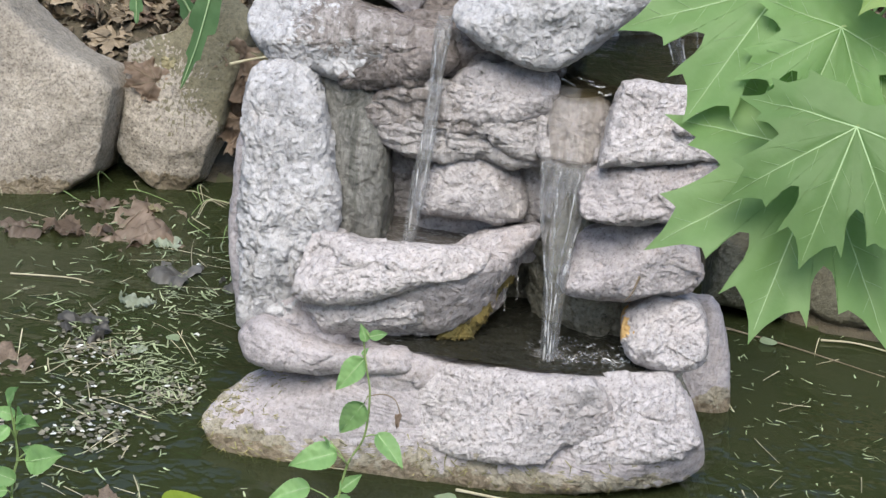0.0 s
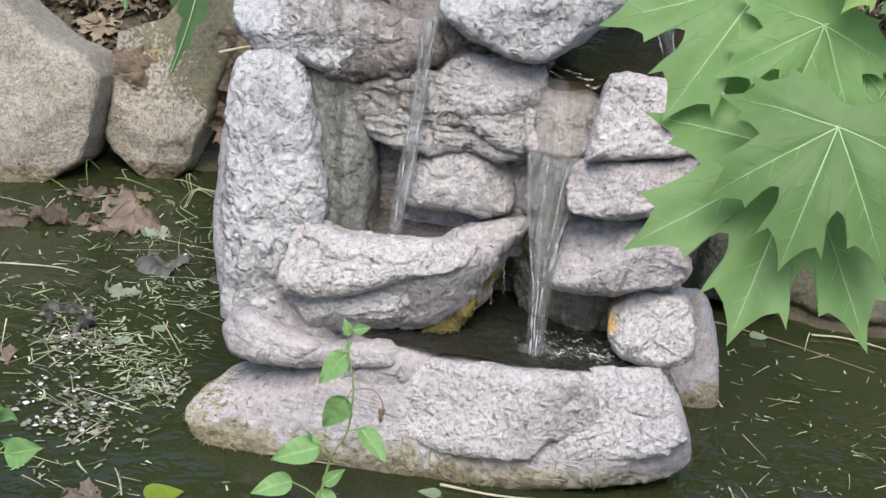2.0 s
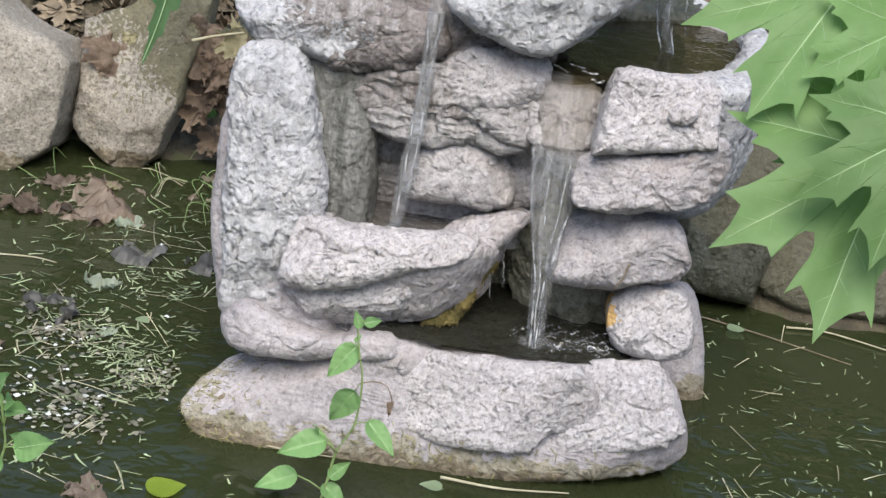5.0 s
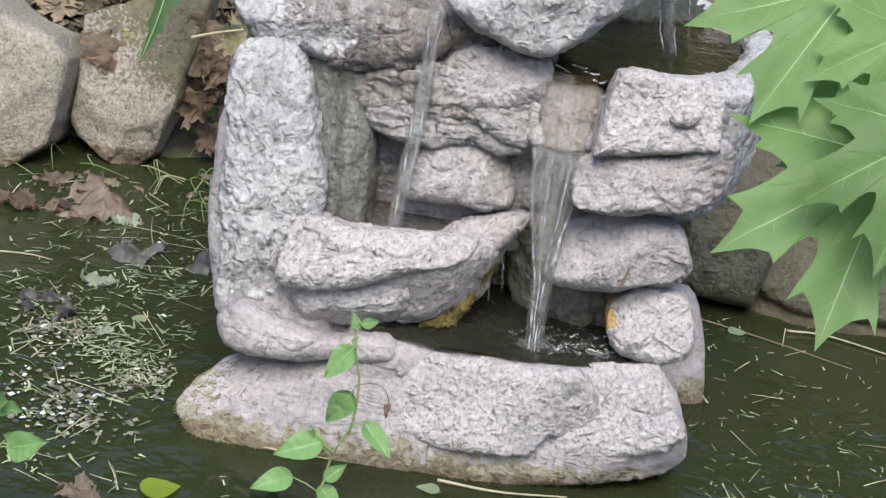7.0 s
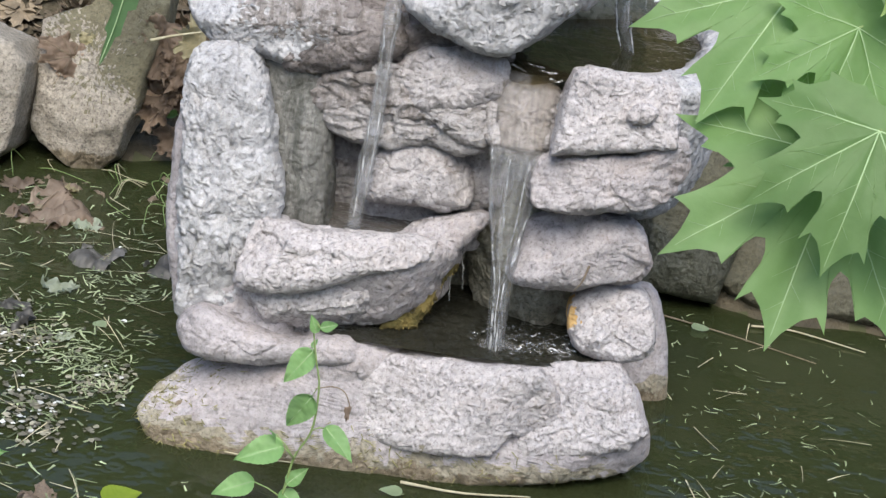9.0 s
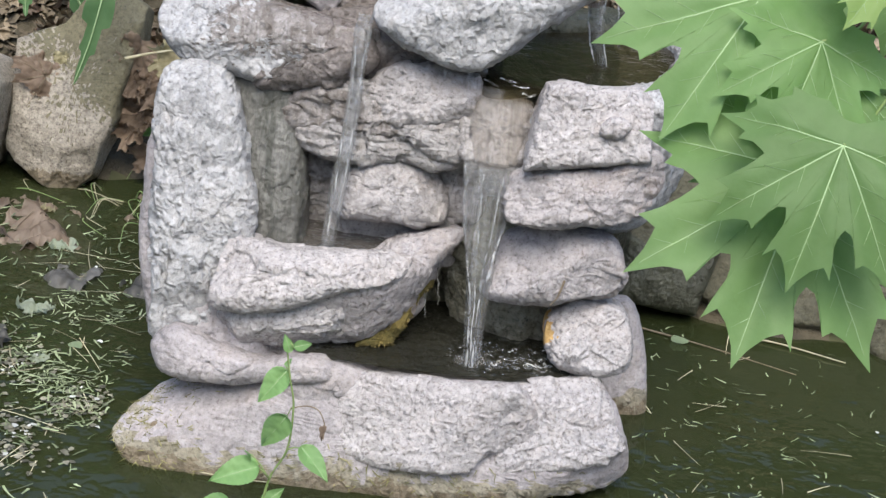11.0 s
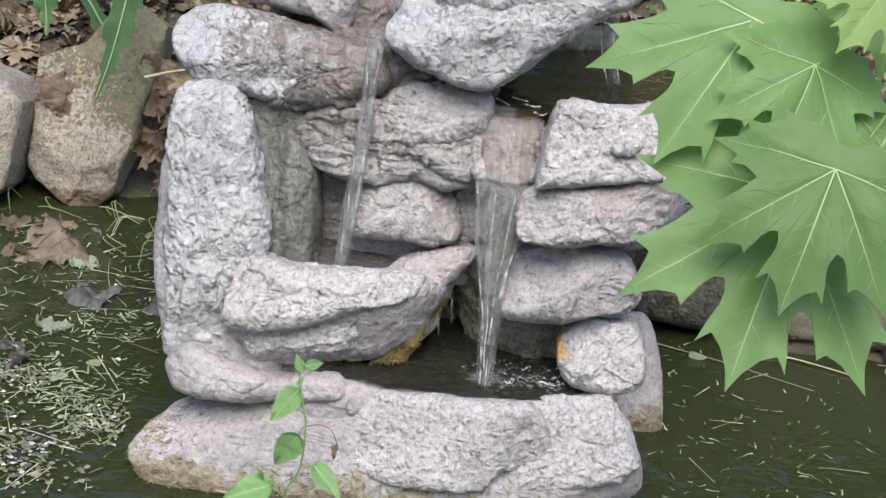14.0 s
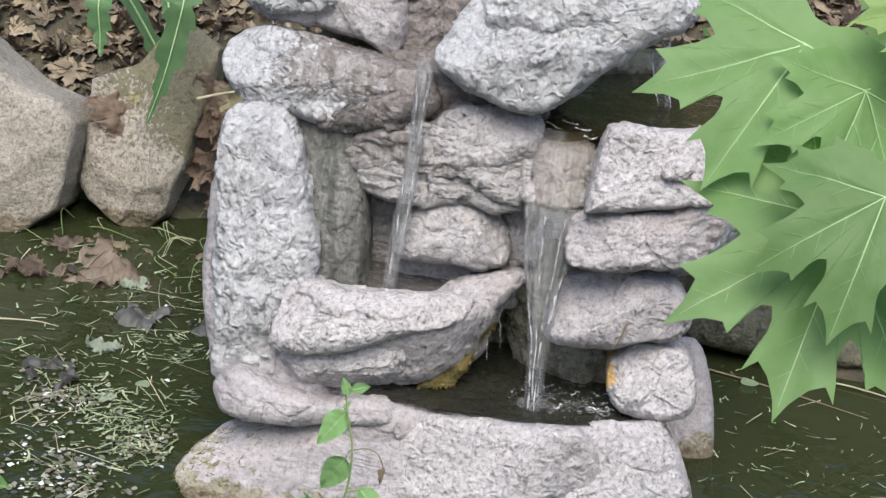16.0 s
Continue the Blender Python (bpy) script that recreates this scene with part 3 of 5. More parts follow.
fstone("gap_stone", (0.078, 0.125, 0.33), [(-0.03, -0.04), (-0.034, 0.0), (-0.03, 0.04), (0.0, 0.05), (0.03, 0.045), (0.032, -0.03), (0.01, -0.05)],
       0.03, 0.05, DAMP, tilt=8, seed=49, box=0.5, rough=0.005, facets=1, strata=0.3, label="damp stone filling the joint beside the spout")
fstone("oval_stone", (-0.155, 0.095, 0.48), [(-0.122, 0.012), (-0.115, 0.032), (-0.087, 0.048), (-0.049, 0.051), (-0.003, 0.045), (0.037, 0.037), (0.09, 0.026), (0.122, 0.022), (0.118, -0.001), (0.089, -0.02), (0.052, -0.038), (0.002, -0.051), (-0.038, -0.045), (-0.08, -0.044), (-0.102, -0.027), (-0.117, -0.007)],
       0.05, 0.10, CAST, tilt=15, seed=17, box=0.7, rough=0.005)
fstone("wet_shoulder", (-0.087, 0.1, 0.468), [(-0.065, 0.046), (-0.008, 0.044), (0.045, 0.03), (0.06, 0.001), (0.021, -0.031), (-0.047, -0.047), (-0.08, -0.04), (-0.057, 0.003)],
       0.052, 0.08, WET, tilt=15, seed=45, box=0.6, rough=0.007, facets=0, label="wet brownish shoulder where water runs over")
fstone("upper_left_stone", (-0.168, 0.14, 0.548), [(-0.11, 0.09), (-0.1, 0.041), (-0.091, 0.005), (-0.07, -0.011), (-0.024, -0.018), (0.041, -0.026), (0.074, -0.042), (0.088, -0.012), (0.084, 0.062), (0.07, 0.11)],
       0.05, 0.12, WARM, tilt=10, seed=18, box=0.5, rough=0.005, strata=0.3)
fstone("upper_right_stone", (0.097, 0.08, 0.559), [(-0.134, -0.032), (-0.12, 0.001), (-0.094, 0.041), (-0.067, 0.085), (0.05, 0.12), (0.146, 0.11), (0.148, 0.063), (0.134, 0.034), (0.097, 0.013), (0.055, -0.025), (0.013, -0.062), (-0.023, -0.08), (-0.061, -0.074), (-0.101, -0.057)],
       0.06, 0.14, CAST, tilt=10, seed=19, strata=0.3, box=0.55, rough=0.0055)
fstone("crest_stone", (0.091, 0.05, 0.603), [(-0.074, -0.024), (-0.052, -0.032), (0.009, -0.027), (0.044, -0.013), (0.072, 0.004), (0.072, 0.054), (0.0, 0.07), (-0.072, 0.037)],
       0.03, 0.09, CAST, tilt=10, seed=34, box=0.55, strata=0.3, rough=0.005)
fstone("crest_left_stone", (-0.202, 0.10, 0.576), [(-0.049, -0.012), (-0.023, -0.022), (0.027, -0.019), (0.051, -0.007), (0.046, 0.036), (-0.052, 0.024)],
       0.02, 0.07, CAST, tilt=10, seed=35, box=0.6)
fstone("knob", (0.237, -0.005, 0.455), [(-0.015, -0.004), (-0.007, 0.01), (0.005, 0.011), (0.015, 0.003), (0.008, -0.009), (-0.006, -0.011)],
       0.012, 0.03, GRAIN, seed=36, rough=0.006, n=60, rings=20, facets=0)
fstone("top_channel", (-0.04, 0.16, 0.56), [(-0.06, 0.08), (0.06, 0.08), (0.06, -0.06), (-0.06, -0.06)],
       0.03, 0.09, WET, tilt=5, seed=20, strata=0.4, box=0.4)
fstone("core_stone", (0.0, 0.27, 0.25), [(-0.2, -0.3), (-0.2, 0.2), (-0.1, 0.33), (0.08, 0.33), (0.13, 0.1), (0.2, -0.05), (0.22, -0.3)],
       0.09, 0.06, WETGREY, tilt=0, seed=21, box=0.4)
fstone("bowl_front_block", (0.214, 0.022, 0.443), [(-0.068, -0.053), (-0.066, -0.023), (-0.058, 0.028), (-0.053, 0.042), (-0.035, 0.048), (-0.01, 0.045), (0.02, 0.046), (0.05, 0.05), (0.065, 0.036), (0.068, 0.0), (0.068, -0.028), (0.02, -0.04), (-0.029, -0.048)],
       0.03, 0.08, GRAIN, tilt=15, seed=22, box=0.4, facets=2, soft=0.2, rough=0.004)
fstone("bowl_lower_strata", (0.212, 0.026, 0.372), [(-0.076, -0.047), (-0.083, -0.017), (-0.068, 0.014), (-0.013, 0.021), (0.036, 0.031), (0.074, 0.05), (0.088, 0.023), (0.085, 0.004), (0.076, -0.016), (0.044, -0.035), (-0.005, -0.043), (-0.048, -0.05)],
       0.035, 0.12, WARM, tilt=15, seed=23, strata=0.45, box=0.45, rough=0.006)
fstone("shoulder_stone", (0.2, 0.06, 0.262), [(-0.071, -0.044), (-0.08, -0.026), (-0.071, 0.002), (-0.061, 0.03), (-0.014, 0.045), (0.037, 0.048), (0.064, 0.039), (0.08, 0.011), (0.08, -0.008), (0.066, -0.023), (0.029, -0.035), (-0.003, -0.045), (-0.041, -0.048)],
       0.06, 0.10, WARM, tilt=15, seed=24, box=0.6, rough=0.005)
fstone("corner_stone", (0.249, 0.045, 0.184), [(-0.052, 0.001), (-0.048, 0.022), (-0.027, 0.037), (-0.002, 0.044), (0.028, 0.042), (0.043, 0.027), (0.052, 0.001), (0.05, -0.026), (0.036, -0.038), (0.004, -0.044), (-0.023, -0.039), (-0.041, -0.028)],
       0.045, 0.06, GRAIN, tilt=10, seed=25, rough=0.0045, label="rounded corner stone with an orange lichen patch")
fstone("corner_back_stone", (0.326, 0.262, 0.069), [(-0.06, 0.045), (-0.021, 0.072), (-0.001, 0.065), (0.013, 0.036), (0.023, -0.002), (0.036, -0.09), (0.036, -0.16), (-0.05, -0.16)],
       0.035, 0.06, SMOOTH, tilt=5, seed=26, rough=0.003, facets=2, label="smooth greenish-grey back of the corner stone")
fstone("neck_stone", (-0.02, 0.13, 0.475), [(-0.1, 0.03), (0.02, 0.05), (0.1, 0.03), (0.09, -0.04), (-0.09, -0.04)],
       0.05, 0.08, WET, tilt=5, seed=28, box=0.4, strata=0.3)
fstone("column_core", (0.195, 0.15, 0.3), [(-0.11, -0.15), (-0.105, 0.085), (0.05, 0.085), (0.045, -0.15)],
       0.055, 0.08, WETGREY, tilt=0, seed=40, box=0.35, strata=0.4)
fstone("spout_plate", (0.113, 0.068, 0.413), [(-0.038, -0.038), (-0.036, 0.03), (0.036, 0.034), (0.04, -0.033)],
       0.016, 0.06, SPOUT, tilt=25, seed=27, box=0.4, soft=0.4, rough=0.006, facets=0, label="wet pinkish spout stone of the bowl")


def bowl_bm(centre, outer, inner, z_rim, z_floor, z_under, dips, seed, n=320, round_top=0.016, under=0.6, relief=0.01):
    """A rough stone bowl from the plans of its outer and inner rim: underside, rounded rim and hollow;
    dips are (angle, width, depth) notches in the rim."""
    cx, cy = centre

    def polar(loop):
        pts = smooth_loop(loop, 400) - np.array(centre)
        a = np.arctan2(pts[:, 1], pts[:, 0])
        o = np.argsort(a)
        return a[o], np.hypot(pts[o, 0], pts[o, 1])

    (ao, lo), (ai, li) = polar(outer), polar(inner)
    rows = []
    for k in range(44):
        s = k / 43
        row = []
        for i in range(n):
            a = math.remainder(2 * math.pi * i / n, 2 * math.pi)
            ro, ri = float(np.interp(a, ao, lo, period=2 * math.pi)), float(np.interp(a, ai, li, period=2 * math.pi))
            top = z_rim - sum(d * math.exp(-((math.remainder(a - radians(at), 2 * math.pi)) / w) ** 2) for at, w, d in dips)
            if s < 0.45:
                q = s / 0.45
                r = ro * (under + (1 - under) * q ** 0.5)
                z = z_under + (top - round_top - z_under) * q ** 1.4
            elif s < 0.65:
                q = (s - 0.45) / 0.2 * math.pi
                r = (ro + ri) / 2 + (ro - ri) / 2 * math.cos(q)
                z = top - round_top + round_top * math.sin(q)
            else:
                q = (s - 0.65) / 0.35
                r = ri * (1 - 0.9 * q ** 2.5)
                z = top - round_top + (z_floor - top + round_top) * min(1, q * 1.6) ** 0.8
            row.append(Vector((cx + r * math.cos(a), cy + r * math.sin(a), z)))
        rows.append(row)
    bm = grid_bm(rows, True, True)
    bmesh.ops.recalc_face_normals(bm, faces=bm.faces)
    roughen(bm, relief, 0.25, seed)
    return bm


def fpart(name, bm, material, label=""):
    ob = part(name, bm, material, fountain, label)
    ob.matrix_parent_inverse = FP
    return ob


RIM_IN = [(0.168, 0.075), (0.221, 0.057), (0.277, 0.109), (0.309, 0.178), (0.325, 0.267), (0.306, 0.333), (0.264, 0.35), (0.2, 0.33), (0.13, 0.28), (0.09, 0.2), (0.08, 0.14), (0.112, 0.103)]
RIM_OUT = [(0.16, 0.05), (0.22, 0.022), (0.295, 0.035), (0.342, 0.11), (0.36, 0.2), (0.361, 0.27), (0.35, 0.375), (0.32, 0.41), (0.265, 0.42), (0.19, 0.4), (0.09, 0.34), (0.045, 0.25), (0.055, 0.12), (0.1, 0.085)]
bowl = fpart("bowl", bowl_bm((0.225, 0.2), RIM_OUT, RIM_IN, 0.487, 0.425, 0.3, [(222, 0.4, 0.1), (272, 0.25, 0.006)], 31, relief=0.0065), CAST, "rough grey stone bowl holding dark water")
bowl.data.materials.append(WETSHADED)
# Shade in the hollow and left back rim is painted with the darkest stone.
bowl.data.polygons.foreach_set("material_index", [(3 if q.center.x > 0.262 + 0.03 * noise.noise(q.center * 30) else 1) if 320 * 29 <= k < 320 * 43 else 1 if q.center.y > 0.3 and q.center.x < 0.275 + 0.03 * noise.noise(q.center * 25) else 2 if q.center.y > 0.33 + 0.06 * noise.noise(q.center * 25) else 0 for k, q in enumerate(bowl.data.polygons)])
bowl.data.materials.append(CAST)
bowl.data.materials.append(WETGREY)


def disc_bm(cx, cy, rx, ry, z, n=96, rings=10, square=1.0):
    def bent(v):
        return math.copysign(abs(v) ** square, v)

    rows = [[(cx + rx * q * bent(math.cos(a)), cy + ry * q * bent(math.sin(a)), z) for a in (2 * math.pi * i / n for i in range(n))] for q in np.linspace(1, 0.02, rings)]
    bm = grid_bm(rows, True)
    bm.faces.new([v for v in bm.verts][-n:])
    bm.normal_update()
    return bm


BASIN_IN = [(-0.045 + 0.1 * math.cos(a), 0.105 + 0.11 * math.sin(a)) for a in (0.4 * k for k in range(16))]
BASIN_OUT = [(-0.045 + 0.118 * math.cos(a), 0.105 + 0.13 * math.sin(a)) for a in (0.4 * k for k in range(16))]
fpart("basin", bowl_bm((-0.045, 0.105), BASIN_OUT, BASIN_IN, 0.256, 0.225, 0.15, [(120, 0.9, 0.02)], 37, round_top=0.01, under=0.5, relief=0.006), WARM, "shallow wet stone basin")


def pool_bm(centre, rim, grow, z, spout, fall, n=120, rings=24):
    """Water filling a rim plan; at the spout angle it bends down and runs out."""
    pts = (smooth_loop(rim, n) - np.array(centre)) * grow
    rows = []
    for q in np.linspace(1, 0.02, rings):
        row = []
        for x, y in pts:
            a = math.atan2(y, x)
            w = math.exp(-(math.remainder(a - radians(spout), 2 * math.pi) / 0.24) ** 2)
            far = 1 + 0.18 * w * q ** 6
            row.append((centre[0] + x * q * far, centre[1] + y * q * far, z - fall * w * max(0.0, (q - 0.85) / 0.15) ** 2))
        rows.append(row)
    bm = grid_bm(rows, True)
    bm.faces.new(list(bm.verts)[-n:])
    bm.normal_update()
    return bm


fpart("bowl_water", pool_bm((0.225, 0.2), RIM_IN, 1.1, 0.467, 228, 0.016), STILL, "dark rippling water in the bowl")
fpart("basin_water", disc_bm(-0.045, 0.115, 0.104, 0.125, 0.2545), MURKY, "shallow clear water in the basin")
pool = fpart("lower_pool_water", disc_bm(0.065, 0.1, 0.175, 0.12, 0.145, n=260, rings=70, square=0.45), RIPPLE, "dark splashing water in the lower pool")
for v in pool.data.vertices:
    near = math.exp(-((v.co.x - 0.15) / 0.09) ** 2 - ((v.co.y - 0.05) / 0.08) ** 2)
    v.co.z += (0.0016 + 0.005 * near) * noise.noise(v.co * 75) + (0.0006 + 0.003 * near) * noise.noise(v.co * 170)


def fall_bm(path, widths, seed, n=40, m=14, thick=0.004):
    """A falling sheet of water along a path, with streaky thickness."""
    pts = bend(path, n)
    rows = []
    for i, p in enumerate(pts):
        s = i / (n - 1)
        w = float(np.interp(s, np.linspace(0, 1, len(widths)), widths))
        front, rear = [], []
        for j in range(m):
            u = j / (m - 1) - 0.5
            t = thick * (0.6 + 0.8 * abs(noise.noise(Vector((u * 9, s * 1.5, seed))))) * math.cos(u * 3.0) ** 0.5
            x = u * w + 0.003 * noise.noise(Vector((u * 3, s * 5, seed + 4)))
            front.append(p + Vector((x, -t - 0.25 * w * (1 - 4 * u * u), 0)))
            rear.append(p + Vector((x, t * 0.2 - 0.25 * w * (1 - 4 * u * u), 0)))
        rows.append(front + rear[::-1])
    bm = grid_bm(rows, True, True)
    bmesh.ops.recalc_face_normals(bm, faces=bm.faces)
    return bm


def edge_bm(points, r, seed, n=70):
    """A braided rope of water along the rim of a falling sheet."""
    pts, radii = [], []
    for i, p in enumerate(bend(points, n)):
        s = i / (n - 1)
        pts.append(p + Vector((0.002 * noise.noise(Vector((s * 9, seed, 0))), 0.0015 * noise.noise(Vector((s * 11, 0, seed))), 0)))
        radii.append(r * (0.55 + 1.1 * abs(noise.noise(Vector((s * 14, seed, 3))))))
    return tube(pts, radii, 8)


fpart("bowl_stream", fall_bm([(0.114, 0.062, 0.384), (0.114, 0.04, 0.378), (0.112, 0.026, 0.345), (0.112, 0.02, 0.295), (0.114, 0.016, 0.235), (0.117, 0.016, 0.138)], [0.066, 0.066, 0.059, 0.042, 0.027, 0.02], 41), FALL, "clear sheet of water falling from the bowl")
for k, (line, r) in enumerate([([(0.083, 0.052, 0.383), (0.084, 0.034, 0.37), (0.088, 0.024, 0.33), (0.098, 0.014, 0.27), (0.107, 0.01, 0.22), (0.112, 0.01, 0.14)], 0.0015),
                               ([(0.145, 0.052, 0.383), (0.144, 0.034, 0.372), (0.136, 0.022, 0.34), (0.126, 0.012, 0.28), (0.12, 0.009, 0.22), (0.121, 0.009, 0.14)], 0.0018),
                               ([(0.105, 0.035, 0.37), (0.104, 0.018, 0.33), (0.109, 0.008, 0.26), (0.115, 0.006, 0.14)], 0.0011),
                               ([(0.126, 0.035, 0.37), (0.122, 0.016, 0.32), (0.116, 0.008, 0.25), (0.119, 0.006, 0.14)], 0.0012)]):
    fpart("stream_strand", edge_bm(line, r, 3.7 * k + 1), FALLEDGE, "bright braided strand of falling water")
fpart("spout_film", fall_bm([(0.114, 0.085, 0.46), (0.114, 0.066, 0.447), (0.114, 0.055, 0.42), (0.114, 0.045, 0.384)], [0.055, 0.06, 0.062, 0.062], 47, thick=0.0015), FILM, "thin clear film of water over the spout")
fpart("upper_stream", fall_bm([(-0.047, 0.08, 0.525), (-0.048, 0.056, 0.51), (-0.049, 0.047, 0.46), (-0.051, 0.043, 0.4), (-0.055, 0.041, 0.34), (-0.062, 0.04, 0.256)], [0.019, 0.018, 0.015, 0.017, 0.02, 0.014], 42, thick=0.002), FALL, "thin stream of water falling from the top")
for k, line in enumerate([[(-0.055, 0.06, 0.512), (-0.053, 0.045, 0.46), (-0.057, 0.038, 0.385), (-0.061, 0.036, 0.32), (-0.065, 0.036, 0.256)],
                          [(-0.041, 0.06, 0.516), (-0.044, 0.045, 0.46), (-0.047, 0.038, 0.4), (-0.052, 0.036, 0.32), (-0.06, 0.036, 0.256)]]):
    fpart("stream_strand", edge_bm(line, 0.0011, 5.1 * k + 20), FALLEDGE, "bright braided strand of falling water")
fpart("bowl_feed_stream", fall_bm([(0.218, 0.2, 0.58), (0.214, 0.2, 0.545), (0.216, 0.2, 0.504), (0.23, 0.2, 0.467)], [0.026, 0.022, 0.018, 0.012], 43), FALL, "narrow stream falling into the bowl")
for k, line in enumerate([[(0.206, 0.195, 0.58), (0.204, 0.19, 0.545), (0.21, 0.19, 0.5), (0.222, 0.19, 0.466)], [(0.237, 0.195, 0.59), (0.239, 0.195, 0.54), (0.246, 0.195, 0.49)], [(0.226, 0.192, 0.58), (0.224, 0.19, 0.52), (0.235, 0.19, 0.466)]]):
    fpart("stream_strand", edge_bm(line, 0.0013, 5.1 * k + 40), FALLEDGE, "bright braided strand of falling water")
for k, (x, y, z, ln, r) in enumerate([(0.044, 0.056, 0.234, 0.04, 0.0012), (0.052, 0.055, 0.236, 0.056, 0.0015), (0.066, 0.053, 0.242, 0.044, 0.0012)]):
    fpart("drip", edge_bm([(x, y + 0.012, z + 0.004), (x + 0.001, y, z - 0.008), (x + 0.004, y - 0.003, z - ln * 0.6), (x + 0.006, y - 0.003, z - ln)], r * 0.8, 66 + 3 * k, n=40), FALL, "ragged drip spilling from the basin")

for k, (line, r) in enumerate([([(-0.238, 0.05, 0.457), (-0.216, 0.044, 0.45), (-0.2, 0.046, 0.447)], 0.0008), ([(-0.225, 0.05, 0.455), (-0.205, 0.05, 0.45)], 0.0007)]):
    fpart("trickle", edge_bm(line, r, 7.7 * k + 80), FALLEDGE, "bright trickle of water running between stones")

# White curls painted for the sparkle on the water leaving the bowl.
for k, line in enumerate([[(0.092, 0.075, 0.468), (0.1, 0.062, 0.469), (0.108, 0.058, 0.466)], [(0.11, 0.085, 0.469), (0.118, 0.074, 0.47), (0.128, 0.077, 0.468)],
                          [(0.124, 0.068, 0.467), (0.134, 0.06, 0.468), (0.142, 0.066, 0.467)], [(0.136, 0.056, 0.463), (0.144, 0.049, 0.462), (0.15, 0.056, 0.463)]]):
    fpart("ripple", edge_bm(line, 0.0012, 4.3 * k + 90, n=24), FALLEDGE, "white ripple painted for the sparkle where water leaves the bowl")
rng = random.Random(17)
for k in range(34):
    x, y, a, ln = 0.115 + 0.095 * rng.random(), 0.005 + 0.07 * rng.random(), rng.uniform(-0.5, 0.5), rng.uniform(0.008, 0.022)
    line = [(x + ln * q * math.cos(a), y + ln * q * math.sin(a) + 0.003 * math.sin(5 * q + k), 0.1465 + 0.001 * math.sin(7 * q + k)) for q in (-0.5, -0.2, 0.2, 0.5)]
    fpart("ripple", edge_bm(line, rng.uniform(0.0005, 0.0012), 2.9 * k + 7, n=22), FALLEDGE if k % 3 == 0 else FALL, "bright ripple on the churned pool")
moss = fstone("ochre_moss", (0.012, 0.048, 0.165), [(-0.063, -0.048), (-0.031, -0.031), (-0.001, -0.002), (0.028, 0.036), (0.046, 0.06), (0.037, 0.03), (0.009, -0.014), (-0.023, -0.044)],
              0.016, 0.05, MOSS, seed=38, rough=0.012, n=160, rings=40, facets=0, label="ochre moss growing under the basin")
corner = next(o for o in fountain.children if o.name == "corner_stone")
corner.data.materials.append(LICHEN)
for poly in corner.data.polygons:
    p = corner.matrix_basis @ poly.center
    d = math.hypot((p.x - 0.2) / 0.009, (p.z - 0.19) / 0.028)
    if d < 0.45 + 1.3 * noise.noise(p * 60) + 0.7 * noise.noise(p * 160):
        poly.material_index = 1


def bubbles_bm(count, cx, cy, rx, ry, z, seed):
    """Half-sunk bubbles on the water round the splash."""
    rng = random.Random(seed)
    bm = bmesh.new()
    for _ in range(count):
        a, q = rng.uniform(0, 2 * math.pi), rng.random() ** 0.7
        r = rng.choice((0.0008, 0.001, 0.0013, 0.0016, 0.0022))
        m = Matrix.Translation((cx + rx * q * math.cos(a), cy + ry * q * math.sin(a), z)) @ Matrix.Diagonal((r, r, r * 0.8, 1))
        bmesh.ops.create_icosphere(bm, subdivisions=1, radius=1, matrix=m)
    return bm


foam = fpart("foam", bubbles_bm(130, 0.155, 0.035, 0.07, 0.045, 0.1455, 5), FOAM, "white bubbles round the foot of the stream")
tagged(foam, kind="stuff")


def splash_bm(cx, cy, rx, ry, z, seed):
    """A low churned mound of water where the stream lands."""
    rows = []
    for q in np.linspace(1, 0.02, 26):
        row = []
        for i in range(72):
            a = 2 * math.pi * i / 72
            x, y = cx + rx * q * math.cos(a), cy + ry * q * math.sin(a)
            h = (1 - q) * 0.010 * (0.6 + 0.8 * abs(noise.noise(Vector((x * 130, y * 130, seed))))) + 0.004 * (1 - q * q) * noise.noise(Vector((x * 260, y * 260, seed)))
            row.append((x, y, z + h))
        rows.append(row)
    bm = grid_bm(rows, True)
    bm.faces.new(list(bm.verts)[-72:])
    return bm


fpart("splash", splash_bm(0.12, 0.022, 0.026, 0.018, 0.146, 3), FALL, "churned white water under the stream")
fpart("basin_splash", splash_bm(-0.064, 0.042, 0.018, 0.014, 0.2535, 4), FALL, "churned water under the thin stream")

ledge = next(o for o in fountain.children if o.name == "ledge_stone")
ledge.data.materials.append(DAMPBROWN)
for poly in ledge.data.polygons:
    p = ledge.matrix_basis @ poly.center
    if p.x < 0.005 + 0.06 * noise.noise(p * 18) + 0.04 * noise.noise(p * 60) + 0.05 * noise.noise(p * 170) + 0.04 * noise.noise(p * 330) - 0.9 * (p.z - 0.41) and p.z < 0.44:
        poly.material_index = 1
oval = next(o for o in fountain.children if o.name == "oval_stone")
oval.data.materials.append(DAMPBROWN)
for poly in oval.data.polygons:
    p = oval.matrix_basis @ poly.center
    if p.x > -0.17 + 0.06 * noise.noise(p * 14) + 0.05 * noise.noise(p * 60) + 0.06 * noise.noise(p * 170) + 0.04 * noise.noise(p * 330) - 0.8 * (p.z - 0.48):
        poly.material_index = 1
base_log = next(o for o in fountain.children if o.name == "base_log")
